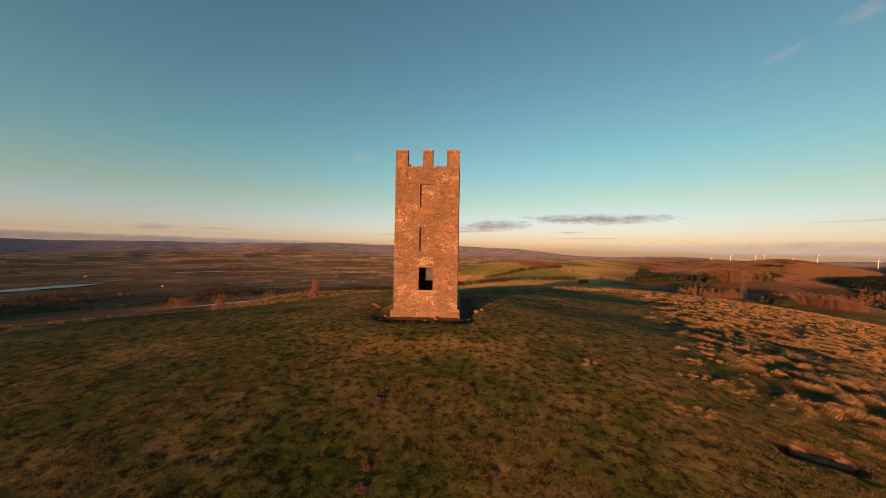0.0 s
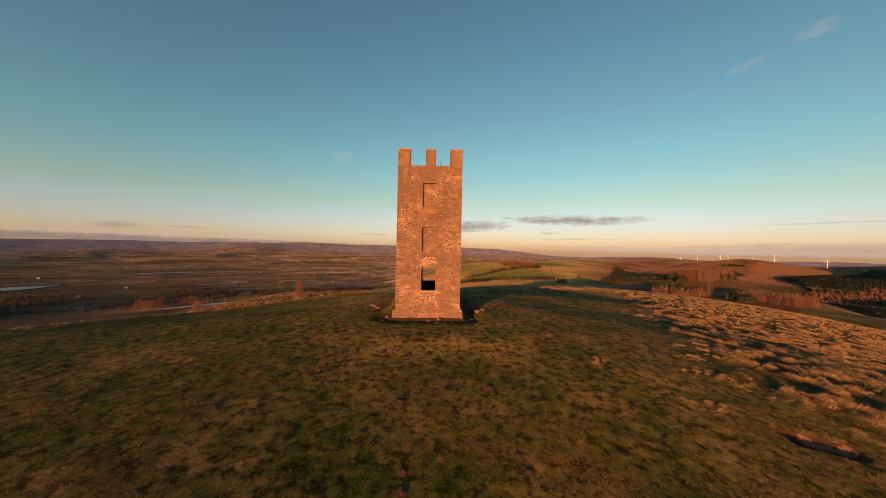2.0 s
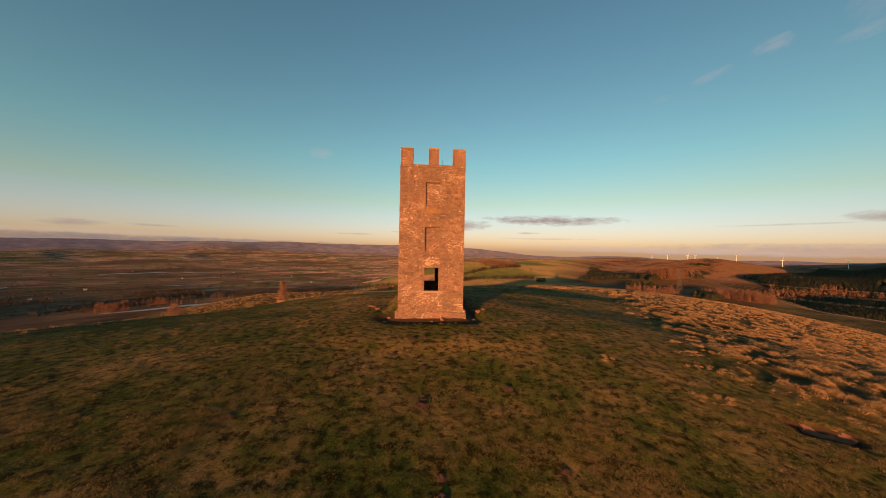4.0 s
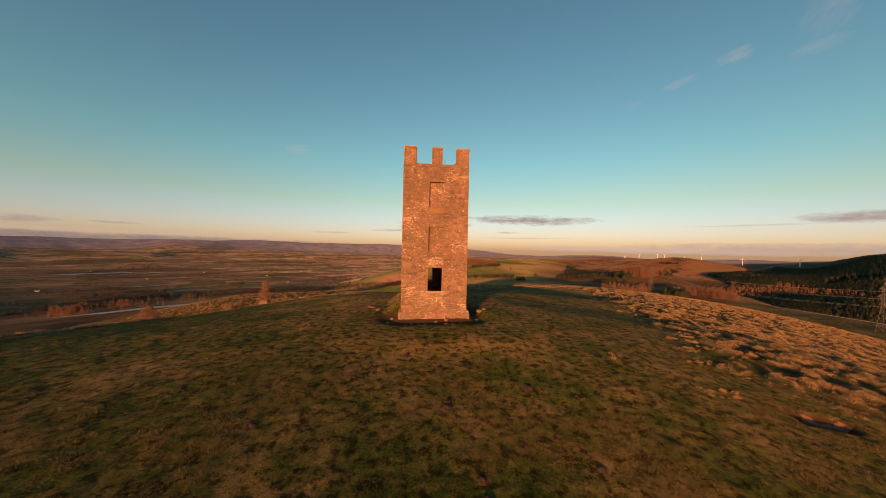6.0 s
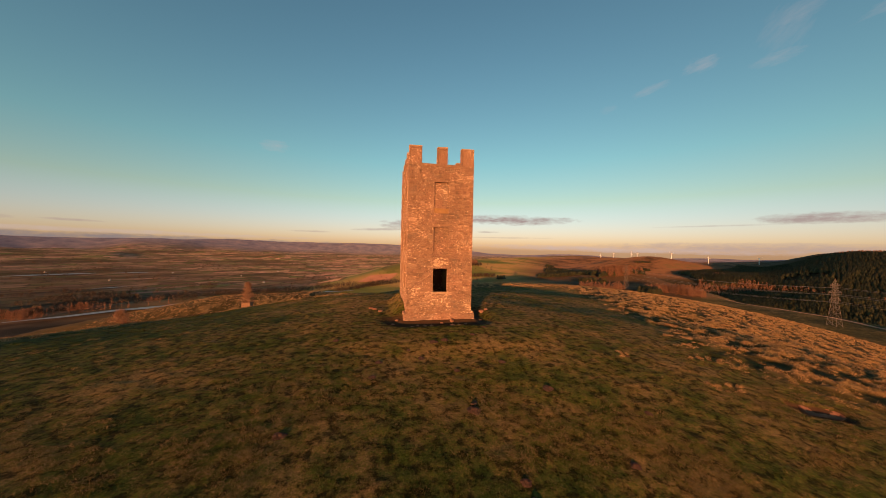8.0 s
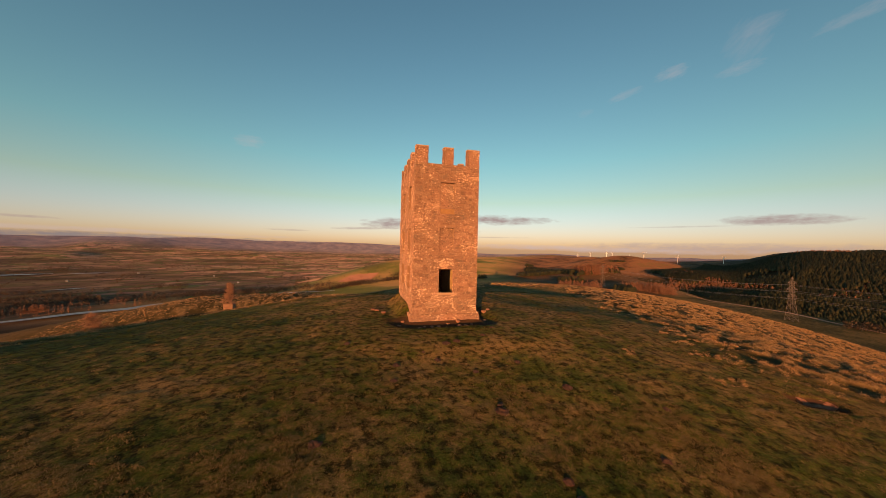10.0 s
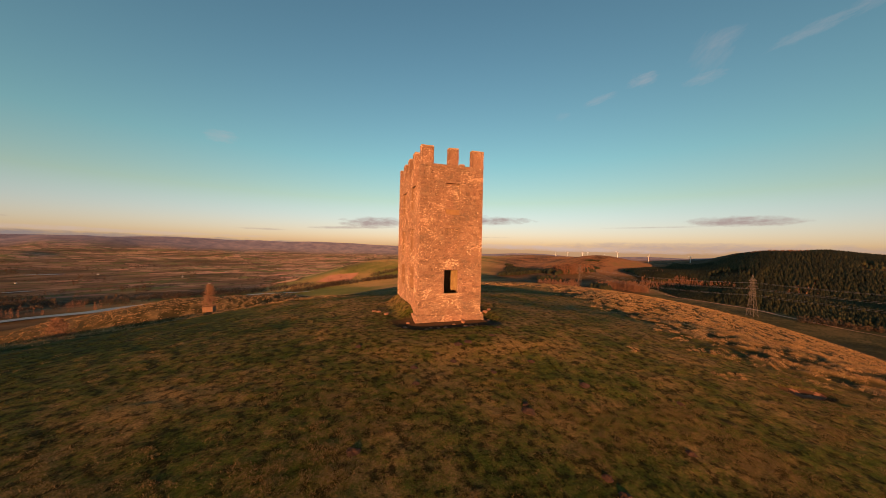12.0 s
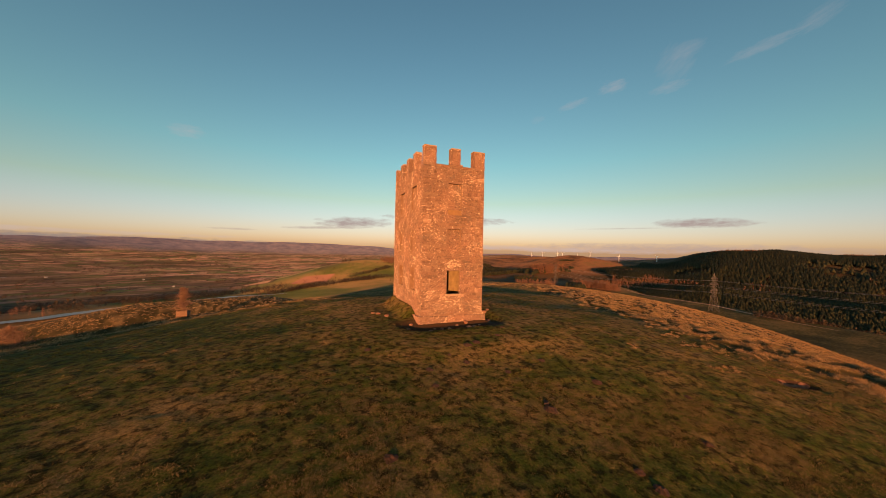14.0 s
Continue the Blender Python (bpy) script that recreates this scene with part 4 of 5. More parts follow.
def scraped_bank():
    """The raw red face of earth at the back of the scrape."""
    bm = bmesh.new()
    n, rows = 22, []
    for k in range(n + 1):
        u = -0.5 + 1.5 * k / n
        row = []
        for j in range(5):
            v, w = 0.30 - 0.34 * j / 4 + 0.05 * noise.noise(Vector((u * 3, j, 1))), j / 4
            x, y = PIT[0] + 0.93 * u + 0.36 * v, PIT[1] - 0.36 * u + 0.93 * v
            edge = math.sin(math.pi * k / n) ** 0.5
            z = height(PIT[0] + 0.93 * u + 0.36 * 0.45, PIT[1] - 0.36 * u + 0.93 * 0.45) - 0.10 + 0.02 * edge - w * (0.06 + 0.27 * edge) + 0.045 * noise.noise(Vector((u * 4, w * 3, 7))) + 0.025 * noise.noise(Vector((u * 11, w * 6, 3)))
            row.append(bm.verts.new((x - PIT[0], y - PIT[1], z + 1.8)))
        rows.append(row)
    for a, b in zip(rows, rows[1:]):
        for j in range(4):
            bm.faces.new((a[j], a[j + 1], b[j + 1], b[j]))
    bmesh.ops.recalc_face_normals(bm, faces=bm.faces)
    bmesh.ops.solidify(bm, geom=bm.faces, thickness=0.12)
    ob = part("earth_bank", bm, M_BANK, None)
    ob.matrix_basis = pose(PIT[0], PIT[1], -1.8)
    tagged(ob, "raw reddish earth face of a scrape in the turf", "earth bank")


scraped_bank()


# ---- lone larch inside its timber guard, and a bush on the slope ----
def larch(name, x, y, tall, wide, seed, label, twigs=2600, guard=True):
    rnd = random.Random(seed)
    z0 = height(x, y)
    tree = root(name, x, y, z0, label, "tree")
    bm = bmesh.new()
    prev, r = Vector((0, 0, -0.3)), 0.05 * tall / 3
    for k in range(1, 9):
        p = Vector((rnd.uniform(-0.05, 0.05), rnd.uniform(-0.05, 0.05), tall * k / 8))
        rod(bm, prev, p, r * (1 - (k - 1) / 8.2), r * (1 - k / 8.2), 7)
        prev = p
    part("trunk", bm, M_BARK, tree)
    limbs, tips = bmesh.new(), []
    for k in range(110):
        f = rnd.uniform(0.10, 0.97)
        q, reach = rnd.uniform(0, 2 * math.pi), wide * (1 - f) ** 0.75 * rnd.uniform(0.55, 1.1) + 0.12
        a = Vector((0, 0, tall * f))
        b = a + Vector((reach * math.cos(q), reach * math.sin(q), reach * rnd.uniform(0.15, 0.5)))
        rod(limbs, a, b, 0.018 * (1.3 - f), 0.006, 3)
        tips.append((a, b))
    part("limbs", limbs, M_BARK, tree)
    v, n = np.zeros((twigs * 3, 3)), 0
    for k in range(twigs):
        a, b = tips[rnd.randrange(len(tips))]
        c = a.lerp(b, rnd.uniform(0.25, 1.05)) + Vector((rnd.gauss(0, 0.13), rnd.gauss(0, 0.13), rnd.gauss(0, 0.12)))
        w = Vector((rnd.gauss(0, 1), rnd.gauss(0, 1), rnd.gauss(0.3, 0.8))).normalized() * rnd.uniform(0.1, 0.24)
        s = w.cross(Vector((rnd.gauss(0, 1), rnd.gauss(0, 1), rnd.gauss(0, 1)))).normalized() * 0.02
        v[n], v[n + 1], v[n + 2] = c - s, c + s, c + w
        n += 3
    tagged(sheet_from("crown", v, np.arange(twigs * 3).reshape(-1, 3), M_TWIG, tree), "thin russet twigs", kind="stuff")
    if guard:
        g = root("tree_guard", x, y, z0, "square timber guard of posts and rails round a young larch", "fence")
        h = 0.74
        for px, py in ((-h, -h), (h, -h), (h, h), (-h, h)):
            bm = bmesh.new()
            box(bm, px - 0.05, px + 0.05, py - 0.05, py + 0.05, -0.3, 1.15, 0.01)
            part("post", bm, M_TIMBER, g)
        for z in (0.12, 0.43, 0.74):
            for horizontal in (True, False):
                for side in (-h - 0.07, h + 0.03):
                    bm = bmesh.new()
                    if horizontal:
                        box(bm, -h - 0.06, h + 0.06, side, side + 0.035, z, z + 0.28, 0.008)
                    else:
                        box(bm, side, side + 0.035, -h - 0.03, h + 0.03, z, z + 0.28, 0.008)
                    part("rail", bm, M_TIMBER, g)
    return tree


larch("young_larch", -36.3, 70.5, 5.2, 1.7, 3, "young russet larch standing on the tussocky slope", 9000)
larch("hawthorn_bush", -50.5, 59.5, 3.3, 2.2, 4, "low russet leafless bush on the tussocky slope", 5000, False)
rock("dark_gorse_clump", -34.5, 52.5, (0.5, 0.4, 0.5), 91, "small dark gorse clump in the pale grass", "shrub", "", M_CONIFER, 0.3)


# ---- pylons and their lines ----
def pylon(x, y, turn):
    p = root("electricity_pylon", x, y, 0, "grey steel lattice pylon carrying overhead power lines", "pylon", "pylons")
    H, w0, w1 = 38.0, 3.1, 0.95
    half = lambda z: w0 + (1.35 - w0) * min(z / 19.0, 1) if z < 19 else 1.35 + (w1 - 1.35) * (z - 19) / (H - 5 - 19)
    levels = [0, 5.5, 10.5, 15, 19, 22, 25, 28, 30.5, 33]
    for sx, sy in ((-1, -1), (1, -1), (1, 1), (-1, 1)):
        bm = bmesh.new()
        for a, b in zip(levels, levels[1:]):
            rod(bm, (sx * half(a), sy * half(a), a - (1 if a == 0 else 0)), (sx * half(b), sy * half(b), b), 0.11, 0.10)
        rod(bm, (sx * half(33), sy * half(33), 33), (0, 0, H), 0.13, 0.08)
        part("leg", bm, M_STEEL, p)
    bm = bmesh.new()
    for a, b in zip(levels, levels[1:]):
        ca, cb = half(a), half(b)
        for s in (-1, 1):
            for u0, u1 in ((-1, 1), (1, -1)):
                rod(bm, (u0 * ca, s * ca, a), (u1 * cb, s * cb, b), 0.065)
                rod(bm, (s * ca, u0 * ca, a), (s * cb, u1 * cb, b), 0.065)
            rod(bm, (-cb, s * cb, b), (cb, s * cb, b), 0.075)
            rod(bm, (s * cb, -cb, b), (s * cb, cb, b), 0.075)
    part("bracing", bm, M_STEEL, p)
    for z, reach in ((20.5, 5.2), (26.5, 6.2), (32.0, 4.6)):
        for s in (-1, 1):
            bm = bmesh.new()
            c = half(z)
            for q in (-1, 1):
                rod(bm, (s * c, q * c, z), (s * reach, 0, z + 0.5), 0.15, 0.12)
                rod(bm, (s * half(z + 2.2), q * half(z + 2.2), z + 2.2), (s * reach, 0, z + 0.6), 0.14, 0.11)
            for f in (0.33, 0.66):
                rod(bm, (s * (c + (reach - c) * f), c * (1 - f), z + 0.2), (s * (c + (reach - c) * f), -c * (1 - f), z + 0.2), 0.06)
                rod(bm, (s * (c + (reach - c) * f), 0, z + 0.2), (s * (c + (reach - c) * (f - 0.2)), 0, z + 1.9 - 1.4 * f), 0.06)
            arm = part("crossarm", bm, M_STEEL, p)
            bm = bmesh.new()
            for k in range(7):
                rod(bm, (s * reach, 0, z + 0.45 - 0.26 * k), (s * reach, 0, z + 0.33 - 0.26 * k), 0.16, 0.09, 6)
                rod(bm, (s * reach, 0, z + 0.33 - 0.26 * k), (s * reach, 0, z + 0.19 - 0.26 * k), 0.05, 0.05, 4)
            part("insulator", bm, M_GLASSY, arm, "brown porcelain insulator string")
    p.matrix_basis = pose(x, y, height(x, y), 0, 0, turn)
    return p


PYLONS = [(345.0, 186.0, -4.0), (360.0, 421.0, -4.0), (-565.0, 1178.0, 70.0), (-374.0, 1355.0, 66.0)]
first = pylon(*PYLONS[0])
for x, y, turn in PYLONS[1:]:
    copy_thing(first, pose(x, y, height(x, y), 0, 0, turn))


def power_line(a, b, turn):
    """Six sagging conductors between two pylon heads."""
    line = root("power_line", *a[:2], 0, "sagging overhead power conductors strung between pylons", "cable", "power lines")
    c, s = math.cos(radians(turn)), math.sin(radians(turn))
    for z, reach in ((20.5, 5.2), (26.5, 6.2), (32.0, 4.6)):
        for side in (-1, 1):
            bm, prev = bmesh.new(), None
            for k in range(25):
                f = k / 24
                p = Vector((a[0] + (b[0] - a[0]) * f + side * reach * c, a[1] + (b[1] - a[1]) * f + side * reach * s, a[2] + (b[2] - a[2]) * f + z - 1.4 - 5.0 * 4 * f * (1 - f)))
                p -= Vector((a[0], a[1], 0))
                if prev is not None:
                    rod(bm, prev, p, 0.065, 0.065, 3)
                prev = p
            part("conductor", bm, M_WIRE, line)


P = [(x, y, height(x, y)) for x, y, _ in PYLONS]
power_line(P[0], P[1], -4.0)
power_line(P[0], (370.0, -90.0, -40.0), -4.0)


# ---- wind turbines along the far ridge ----
def turbine(x, y, hub, turn, spin, old=None):
    z = height(x, y)
    if old is not None:
        t = copy_thing(old, pose(x, y, hub - 62, 0, 0, turn))
        return t
    t = root("wind_turbine", x, y, 0, "white three-bladed wind turbine on a far ridge", "wind turbine", "wind turbines")
    bm = bmesh.new()
    rod(bm, (0, 0, -25), (0, 0, 62), 2.4, 1.5, 12)
    part("mast", bm, M_WHITE, t)
    bm = bmesh.new()
    box(bm, -1.7, 1.7, -3, 6, 61.3, 64.8, 0.5)
    part("nacelle", bm, M_WHITE, t)
    bm = bmesh.new()
    bmesh.ops.create_uvsphere(bm, u_segments=10, v_segments=7, radius=1.7)
    bm.transform(Matrix.Translation((0, -4, 63)))
    hubp = part("hub", bm, M_WHITE, t)
    for k in range(3):
        q = radians(spin + 120 * k)
        bm = bmesh.new()
        d = Vector((math.sin(q), 0, math.cos(q)))
        e = Vector((math.cos(q), 0, -math.sin(q)))
        outline = ((1.0, 0.55), (4.0, 1.1), (10.0, 0.8), (18.0, 0.3))
        rows = []
        for at, w in outline:
            c = Vector((0, -4, 63)) + d * at
            rows.append([bm.verts.new(c + e * w + Vector((0, 0.35, 0))), bm.verts.new(c - e * w * 0.7 + Vector((0, 0.3, 0))), bm.verts.new(c + Vector((0, -0.45, 0)))])
        for a, b in zip(rows, rows[1:]):
            for i in range(3):
                bm.faces.new((a[i], a[(i + 1) % 3], b[(i + 1) % 3], b[i]))
        bm.faces.new(rows[-1])
        bmesh.ops.recalc_face_normals(bm, faces=bm.faces)
        part("blade", bm, M_WHITE, hubp)
    t.matrix_basis = pose(x, y, hub - 62, 0, 0, turn)
    return t


WIND = ((37.6, -0.5), (39.5, -0.15), (41.9, -0.05), (42.7, -0.1), (45.1, -0.5), (47.0, 0.05), (51.2, -0.4), (56.2, -0.35))
rotors = [None, None]
for k, (az, el) in enumerate(WIND):
    far = 2950.0
    x, y = -8 + far * math.sin(radians(az)), far * math.cos(radians(az))
    made = turbine(x, y, 5 + far * math.tan(radians(el)), -az + (-15, 20, 5, 30)[k % 4], (10, 65)[k % 2], rotors[k % 2])
    rotors[k % 2] = rotors[k % 2] or made


# ---- farm cottages in the valley ----
def cottage(x, y, long, turn, seed):
    c = root("cottage", x, y, 0, "white harled farm cottage with a grey slate roof", "house", "farm cottages in the valley")
    w, h = 2.9, 3.3
    bm = bmesh.new()
    box(bm, -long / 2, long / 2, -w, w, -2, h)
    for s in (-1, 1):
        a = [bm.verts.new((s * long / 2, -w, h)), bm.verts.new((s * long / 2, w, h)), bm.verts.new((s * long / 2, 0, h + 2.9))]
        bm.faces.new(a)
    part("wall", bm, M_HARL, c)
    bm = bmesh.new()
    for s in (-1, 1):
        q = [bm.verts.new(p) for p in ((-long / 2 - 0.3, s * (w + 0.4), h - 0.3), (long / 2 + 0.3, s * (w + 0.4), h - 0.3), (long / 2 + 0.3, 0, h + 3.05), (-long / 2 - 0.3, 0, h + 3.05))]
        bm.faces.new(q)
    bmesh.ops.recalc_face_normals(bm, faces=bm.faces)
    bmesh.ops.solidify(bm, geom=bm.faces, thickness=0.2)
    roof = part("roof", bm, M_SLATE, c)
    for s in (-1, 1):
        bm = bmesh.new()
        box(bm, s * (long / 2 - 0.6) - 0.5, s * (long / 2 - 0.6) + 0.5, -0.4, 0.4, h + 2.2, h + 4.3)
        part("chimney", bm, M_HARL, roof)
    for k in range(3):
        bm = bmesh.new()
        u = -long / 3 + long / 3 * k
        box(bm, u - 0.5, u + 0.5, -w - 0.05, -w + 0.1, 0.9, 2.3)
        part("window", bm, M_SLATE, c)
    c.matrix_basis = pose(x, y, height(x, y), 0, 0, turn)


COTTAGES = [(-26.2, 1100), (-49, 1750), (-45, 2000), (-36, 2250), (-30, 2500), (-22, 2250), (-17, 2450), (-10, 2600), (-41, 2700), (-52, 2500), (-19, 1900), (-8, 2150)]
for k, (az, far) in enumerate(COTTAGES):
    cottage(-5 + far * math.sin(radians(az)), far * math.cos(radians(az)), 7 + (k * 5) % 6, (k * 37) % 90 - 45, k)


# ---- floodwater and frosted strips on the plain ----
def strip(name, points, wide, label, category="water", mat=None, lift=3.0):
    """A long flat pool that follows the lie of the plain."""
    pts = [Vector((-5 + d * math.sin(radians(a)), d * math.cos(radians(a)), 0)) for a, d in points]
    path = []
    for a, b in zip(pts, pts[1:]):
        for k in range(12):
            path.append(a.lerp(b, k / 12))
    path.append(pts[-1])
    bm, rows = bmesh.new(), []
    for k, p in enumerate(path):
        q = (path[min(k + 1, len(path) - 1)] - path[max(k - 1, 0)]).normalized()
        side = Vector((-q.y, q.x, 0))
        taper = min(1.0, 0.15 + 3.0 * min(k, len(path) - 1 - k) / len(path))
        w = wide * taper * (1 + 0.35 * noise.noise(p * 0.012))
        row = []
        for s in (-1, -0.33, 0.33, 1):
            c = p + side * w * s
            row.append(bm.verts.new((c.x, c.y, height(c.x, c.y) + lift)))
        rows.append(row)
    for a, b in zip(rows, rows[1:]):
        for j in range(3):
            bm.faces.new((a[j], a[j + 1], b[j + 1], b[j]))
    bmesh.ops.recalc_face_normals(bm, faces=bm.faces)
    ob = part(name, bm, mat or M_WATER, None)
    tagged(ob, label, category, kind="structure")


strip("water_river", ((-44, 690), (-40, 679), (-35.6, 682), (-31, 676), (-28.8, 690), (-25.9, 696), (-20, 705), (-13.8, 718), (-9, 738), (-5, 742)), 13, "pale winding river below the hill")
strip("road_track", ((51, 560), (54.2, 492), (58.0, 472), (61.8, 450), (64.8, 418), (67.5, 400), (69.5, 388), (73, 376)), 1.6, "pale earth track crossing the moor below the hill", "track", M_TRACK, 0.25)
strip("water_flood", ((-59.5, 2070), (-54.6, 2128), (-50.5, 2185)), 42, "long pale sheet of floodwater in a field")
strip("water_pool", ((-37.5, 1950), (-34.5, 1960)), 10, "small pale pool of floodwater in a field")
strip("water_pool", ((-44, 2560), (-40.5, 2580), (-37, 2570)), 22, "broken pools of floodwater in the fields")
strip("water_pool", ((-36, 2540), (-32.5, 2530)), 16, "small pale pool of floodwater in a field")


# ---- woods ----
def scatter(n, spread, keep):
    """n places (x, y) from spread(n), thinned by keep(x, y) between 0 and 1."""
    xs, ys = [], []
    while sum(map(len, xs)) < n:
        x, y = spread(n)
        k = rng.random(len(x)) < keep(x, y)
        xs.append(x[k])
        ys.append(y[k])
    return np.concatenate(xs)[:n], np.concatenate(ys)[:n]


def fan(a0, a1, d0, d1):
    def spread(n):
        a, d = np.radians(rng.uniform(a0, a1, n)), np.sqrt(rng.uniform(d0 ** 2, d1 ** 2, n))
        return -5 + d * np.sin(a), d * np.cos(a)
    return spread


def grove(bearing_at, far_at, half_turn, half_deep, seed):
    """A ragged patch of woodland round one spot."""
    def keep(x, y):
        d, a = np.hypot(x + 5, y), np.degrees(np.arctan2(x + 5, y))
        return step(-0.15, 0.25, 1 - ((a - bearing_at) / half_turn) ** 2 - ((d - far_at) / half_deep) ** 2 + 0.9 * wave(x, y, 38, seed) + 0.4 * wave(x, y, 13, seed + 1)) * (0.55 + 0.45 * wave(x, y, 9, seed + 2))
    return keep


def conifers(name, x, y, tall, label, tiers=2):
    """Trees of a few ragged skirts each, joined."""
    n, sides = len(x), 6 if tiers > 1 else 5
    z, h = land(x, y), tall * rng.uniform(0.84, 1.1, len(x)) * (1 + 0.16 * wave(x, y, 45, 70) + 0.2 * wave(x, y, 130, 77))
    w = h * rng.uniform(0.24, 0.4, n) * (1.45 if tiers == 2 else 0.85)
    verts, faces = [], []
    for k in range(tiers):
        f0, f1, r = 0.15 + 0.72 * k / tiers, 0.6 + 0.4 * (k + 1) / tiers - 0.2 / tiers, 1.0 - 0.78 * k / tiers
        q = 2 * math.pi * np.arange(sides) / sides + rng.uniform(0, 6, (n, 1))
        rr = w[:, None] * r * rng.uniform(0.6, 1.3, (n, sides))
        ring = np.stack([x[:, None] + rr * np.cos(q), y[:, None] + rr * np.sin(q), z[:, None] + h[:, None] * (f0 + rng.uniform(-0.06, 0.06, (n, sides)))], -1)
        tip = np.stack([x + rng.normal(0, 0.2, n), y + rng.normal(0, 0.2, n), z + h * f1], -1)[:, None]
        base = np.arange(n)[:, None, None] * (sides + 1) + sum(v.shape[0] * v.shape[1] for v in verts)
        i = np.arange(sides)
        tri = np.stack([i, (i + 1) % sides, i * 0 + sides], -1)[None]
        verts.append(np.concatenate([ring, tip], 1))
        faces.append((base + tri).reshape(-1, 3))
    ob = sheet_from(name, np.concatenate([v.reshape(-1, 3) for v in verts]), np.concatenate(faces), M_CONIFER)
    return tagged(ob, label, "woodland", kind="stuff")


def bare_trees(name, x, y, tall, label, mat, cone, tris=48, puff=1.0):
    """Leafless trees as loose puffs of twig-work over a thin stem, joined."""
    n = len(x)
    z, h = land(x, y), tall * rng.uniform(0.6, 1.3, n)
    f = rng.uniform(0.08, 1.0, (n, tris))
    r = h[:, None] * ((0.26 * (1 - f) + 0.03) if cone else 0.42 * np.sqrt(np.clip(1 - (2 * (f - 0.55)) ** 2, 0.05, 1)))
    q, s = rng.uniform(0, 2 * math.pi, (n, tris)), np.sqrt(rng.uniform(0.05, 1, (n, tris)))
    c = np.stack([x[:, None] + r * s * np.cos(q), y[:, None] + r * s * np.sin(q), z[:, None] + h[:, None] * f], -1)
    size = h[:, None, None, None] * rng.uniform(0.025, 0.07, (n, tris, 1, 1)) * puff
    v = c[:, :, None] + rng.normal(0, 1, (n, tris, 3, 3)) * size
    stem = np.stack([np.stack([x - 0.15, y, z - 0.5], -1), np.stack([x + 0.15, y, z - 0.5], -1), np.stack([x, y, z + h * 0.8], -1)], 1)
    v = np.concatenate([v.reshape(-1, 3), stem.reshape(-1, 3)])
    ob = sheet_from(name, v, np.arange(len(v)).reshape(-1, 3), mat)
    return tagged(ob, label, "woodland", kind="stuff")


def ploughed_field():
    """A bare red field lying on the spur, draped over the slope."""
    c = [Vector(q) for q in ((-80.6, 911.1, 0), (-45.7, 991.3, 0), (37.4, 983.4, 0), (8.7, 887.5, 0))]
    bm, n, grid = bmesh.new(), 14, []
    for i in range(n + 1):
        a, b = c[0].lerp(c[1], i / n), c[3].lerp(c[2], i / n)
        grid.append([a.lerp(b, j / n) for j in range(n + 1)])
    vs = [[bm.verts.new((p.x, p.y, height(p.x, p.y) + 1.2)) for p in row] for row in grid]
    for i in range(n):
        for j in range(n):
            bm.faces.new((vs[i][j], vs[i + 1][j], vs[i + 1][j + 1], vs[i][j + 1]))
    bmesh.ops.recalc_face_normals(bm, faces=bm.faces)
    ob = part("field_ploughed", bm, M_PLOUGH, None)
    tagged(ob, "bare reddish ploughed field on a hillside", "field", kind="structure")


ploughed_field()


x, y = scatter(5200, fan(50, 82, 540, 860), lambda x, y: plantation(x, y) * (1 - larch_patch(x, y)) * (0.25 + 0.75 * step(-0.5, -0.2, wave(x, y, 40, 34))))
conifers("conifer_edge", x, y, 15, "dark green conifers at the foot of the plantation", 4)
x, y = scatter(40000, fan(43, 84, 840, 1800), lambda x, y: plantation(x, y) * (1 - larch_patch(x, y)) * (0.06 + 0.94 * step(-0.6, -0.4, wave(x, y, 70, 34))))
conifers("conifer_plantation", x, y, 14, "dark green conifer plantation covering a hillside", 1)
x, y = scatter(2600, fan(50, 84, 800, 1750), lambda x, y: plantation(x, y) * larch_patch(x, y))
bare_trees("larch_plantation", x, y, 10.0, "russet leafless larches among the conifers", M_LARCH, True)
x, y = scatter(1300, fan(35, 46, 760, 1000), grove(40.3, 875, 3.2, 80, 35))
bare_trees("larch_wood", x, y, 15, "russet larch wood on a knoll below the ridge", M_LARCH, True, 90, 0.62)
x, y = scatter(1200, fan(29, 60, 700, 1500), lambda x, y: step(0.25, 0.5, wave(x, y, 170, 36)) * step(48, 42, np.degrees(np.arctan2(x, y))))
conifers("shelter_belt", x, y, 13, "dark conifer shelter belts on the moor")
x, y = scatter(330, fan(-45, -30, 706, 765), lambda x, y: 0.02 + 0.98 * step(0.0, 0.45, wave(x, y, 40, 37)))
bare_trees("larch_belt", x, y, 10, "russet larch belt along the river", M_LARCH, True, 90, 0.6)
x, y = scatter(900, fan(-58, -5, 735, 1020), lambda x, y: step(0.0, 0.4, wave(x, y, 70, 38)))
bare_trees("riverside_trees", x, y, 10, "dark leafless riverside trees", M_BROADLEAF, False)
x, y = scatter(420, fan(27, 38, 800, 1000), grove(32.5, 905, 3.8, 45, 42))
conifers("conifer_block", x, y, 14, "dark conifer block with a sunlit top on the moor")
x, y = scatter(170, fan(32, 43, 460, 600), grove(37.0, 520, 3.2, 26, 43))
bare_trees("gully_larches", x, y, 9, "russet larches filling a gully below the hill", M_LARCH, True, 110, 0.6)
x, y = scatter(300, fan(42, 53, 460, 620), grove(47.5, 545, 3.0, 40, 48))
bare_trees("gully_larches", x, y, 10, "russet larches filling a gully below the hill", M_LARCH, True, 110, 0.6)
x, y = scatter(60, fan(42, 47, 480, 560), grove(43.9, 515, 1.3, 22, 51))
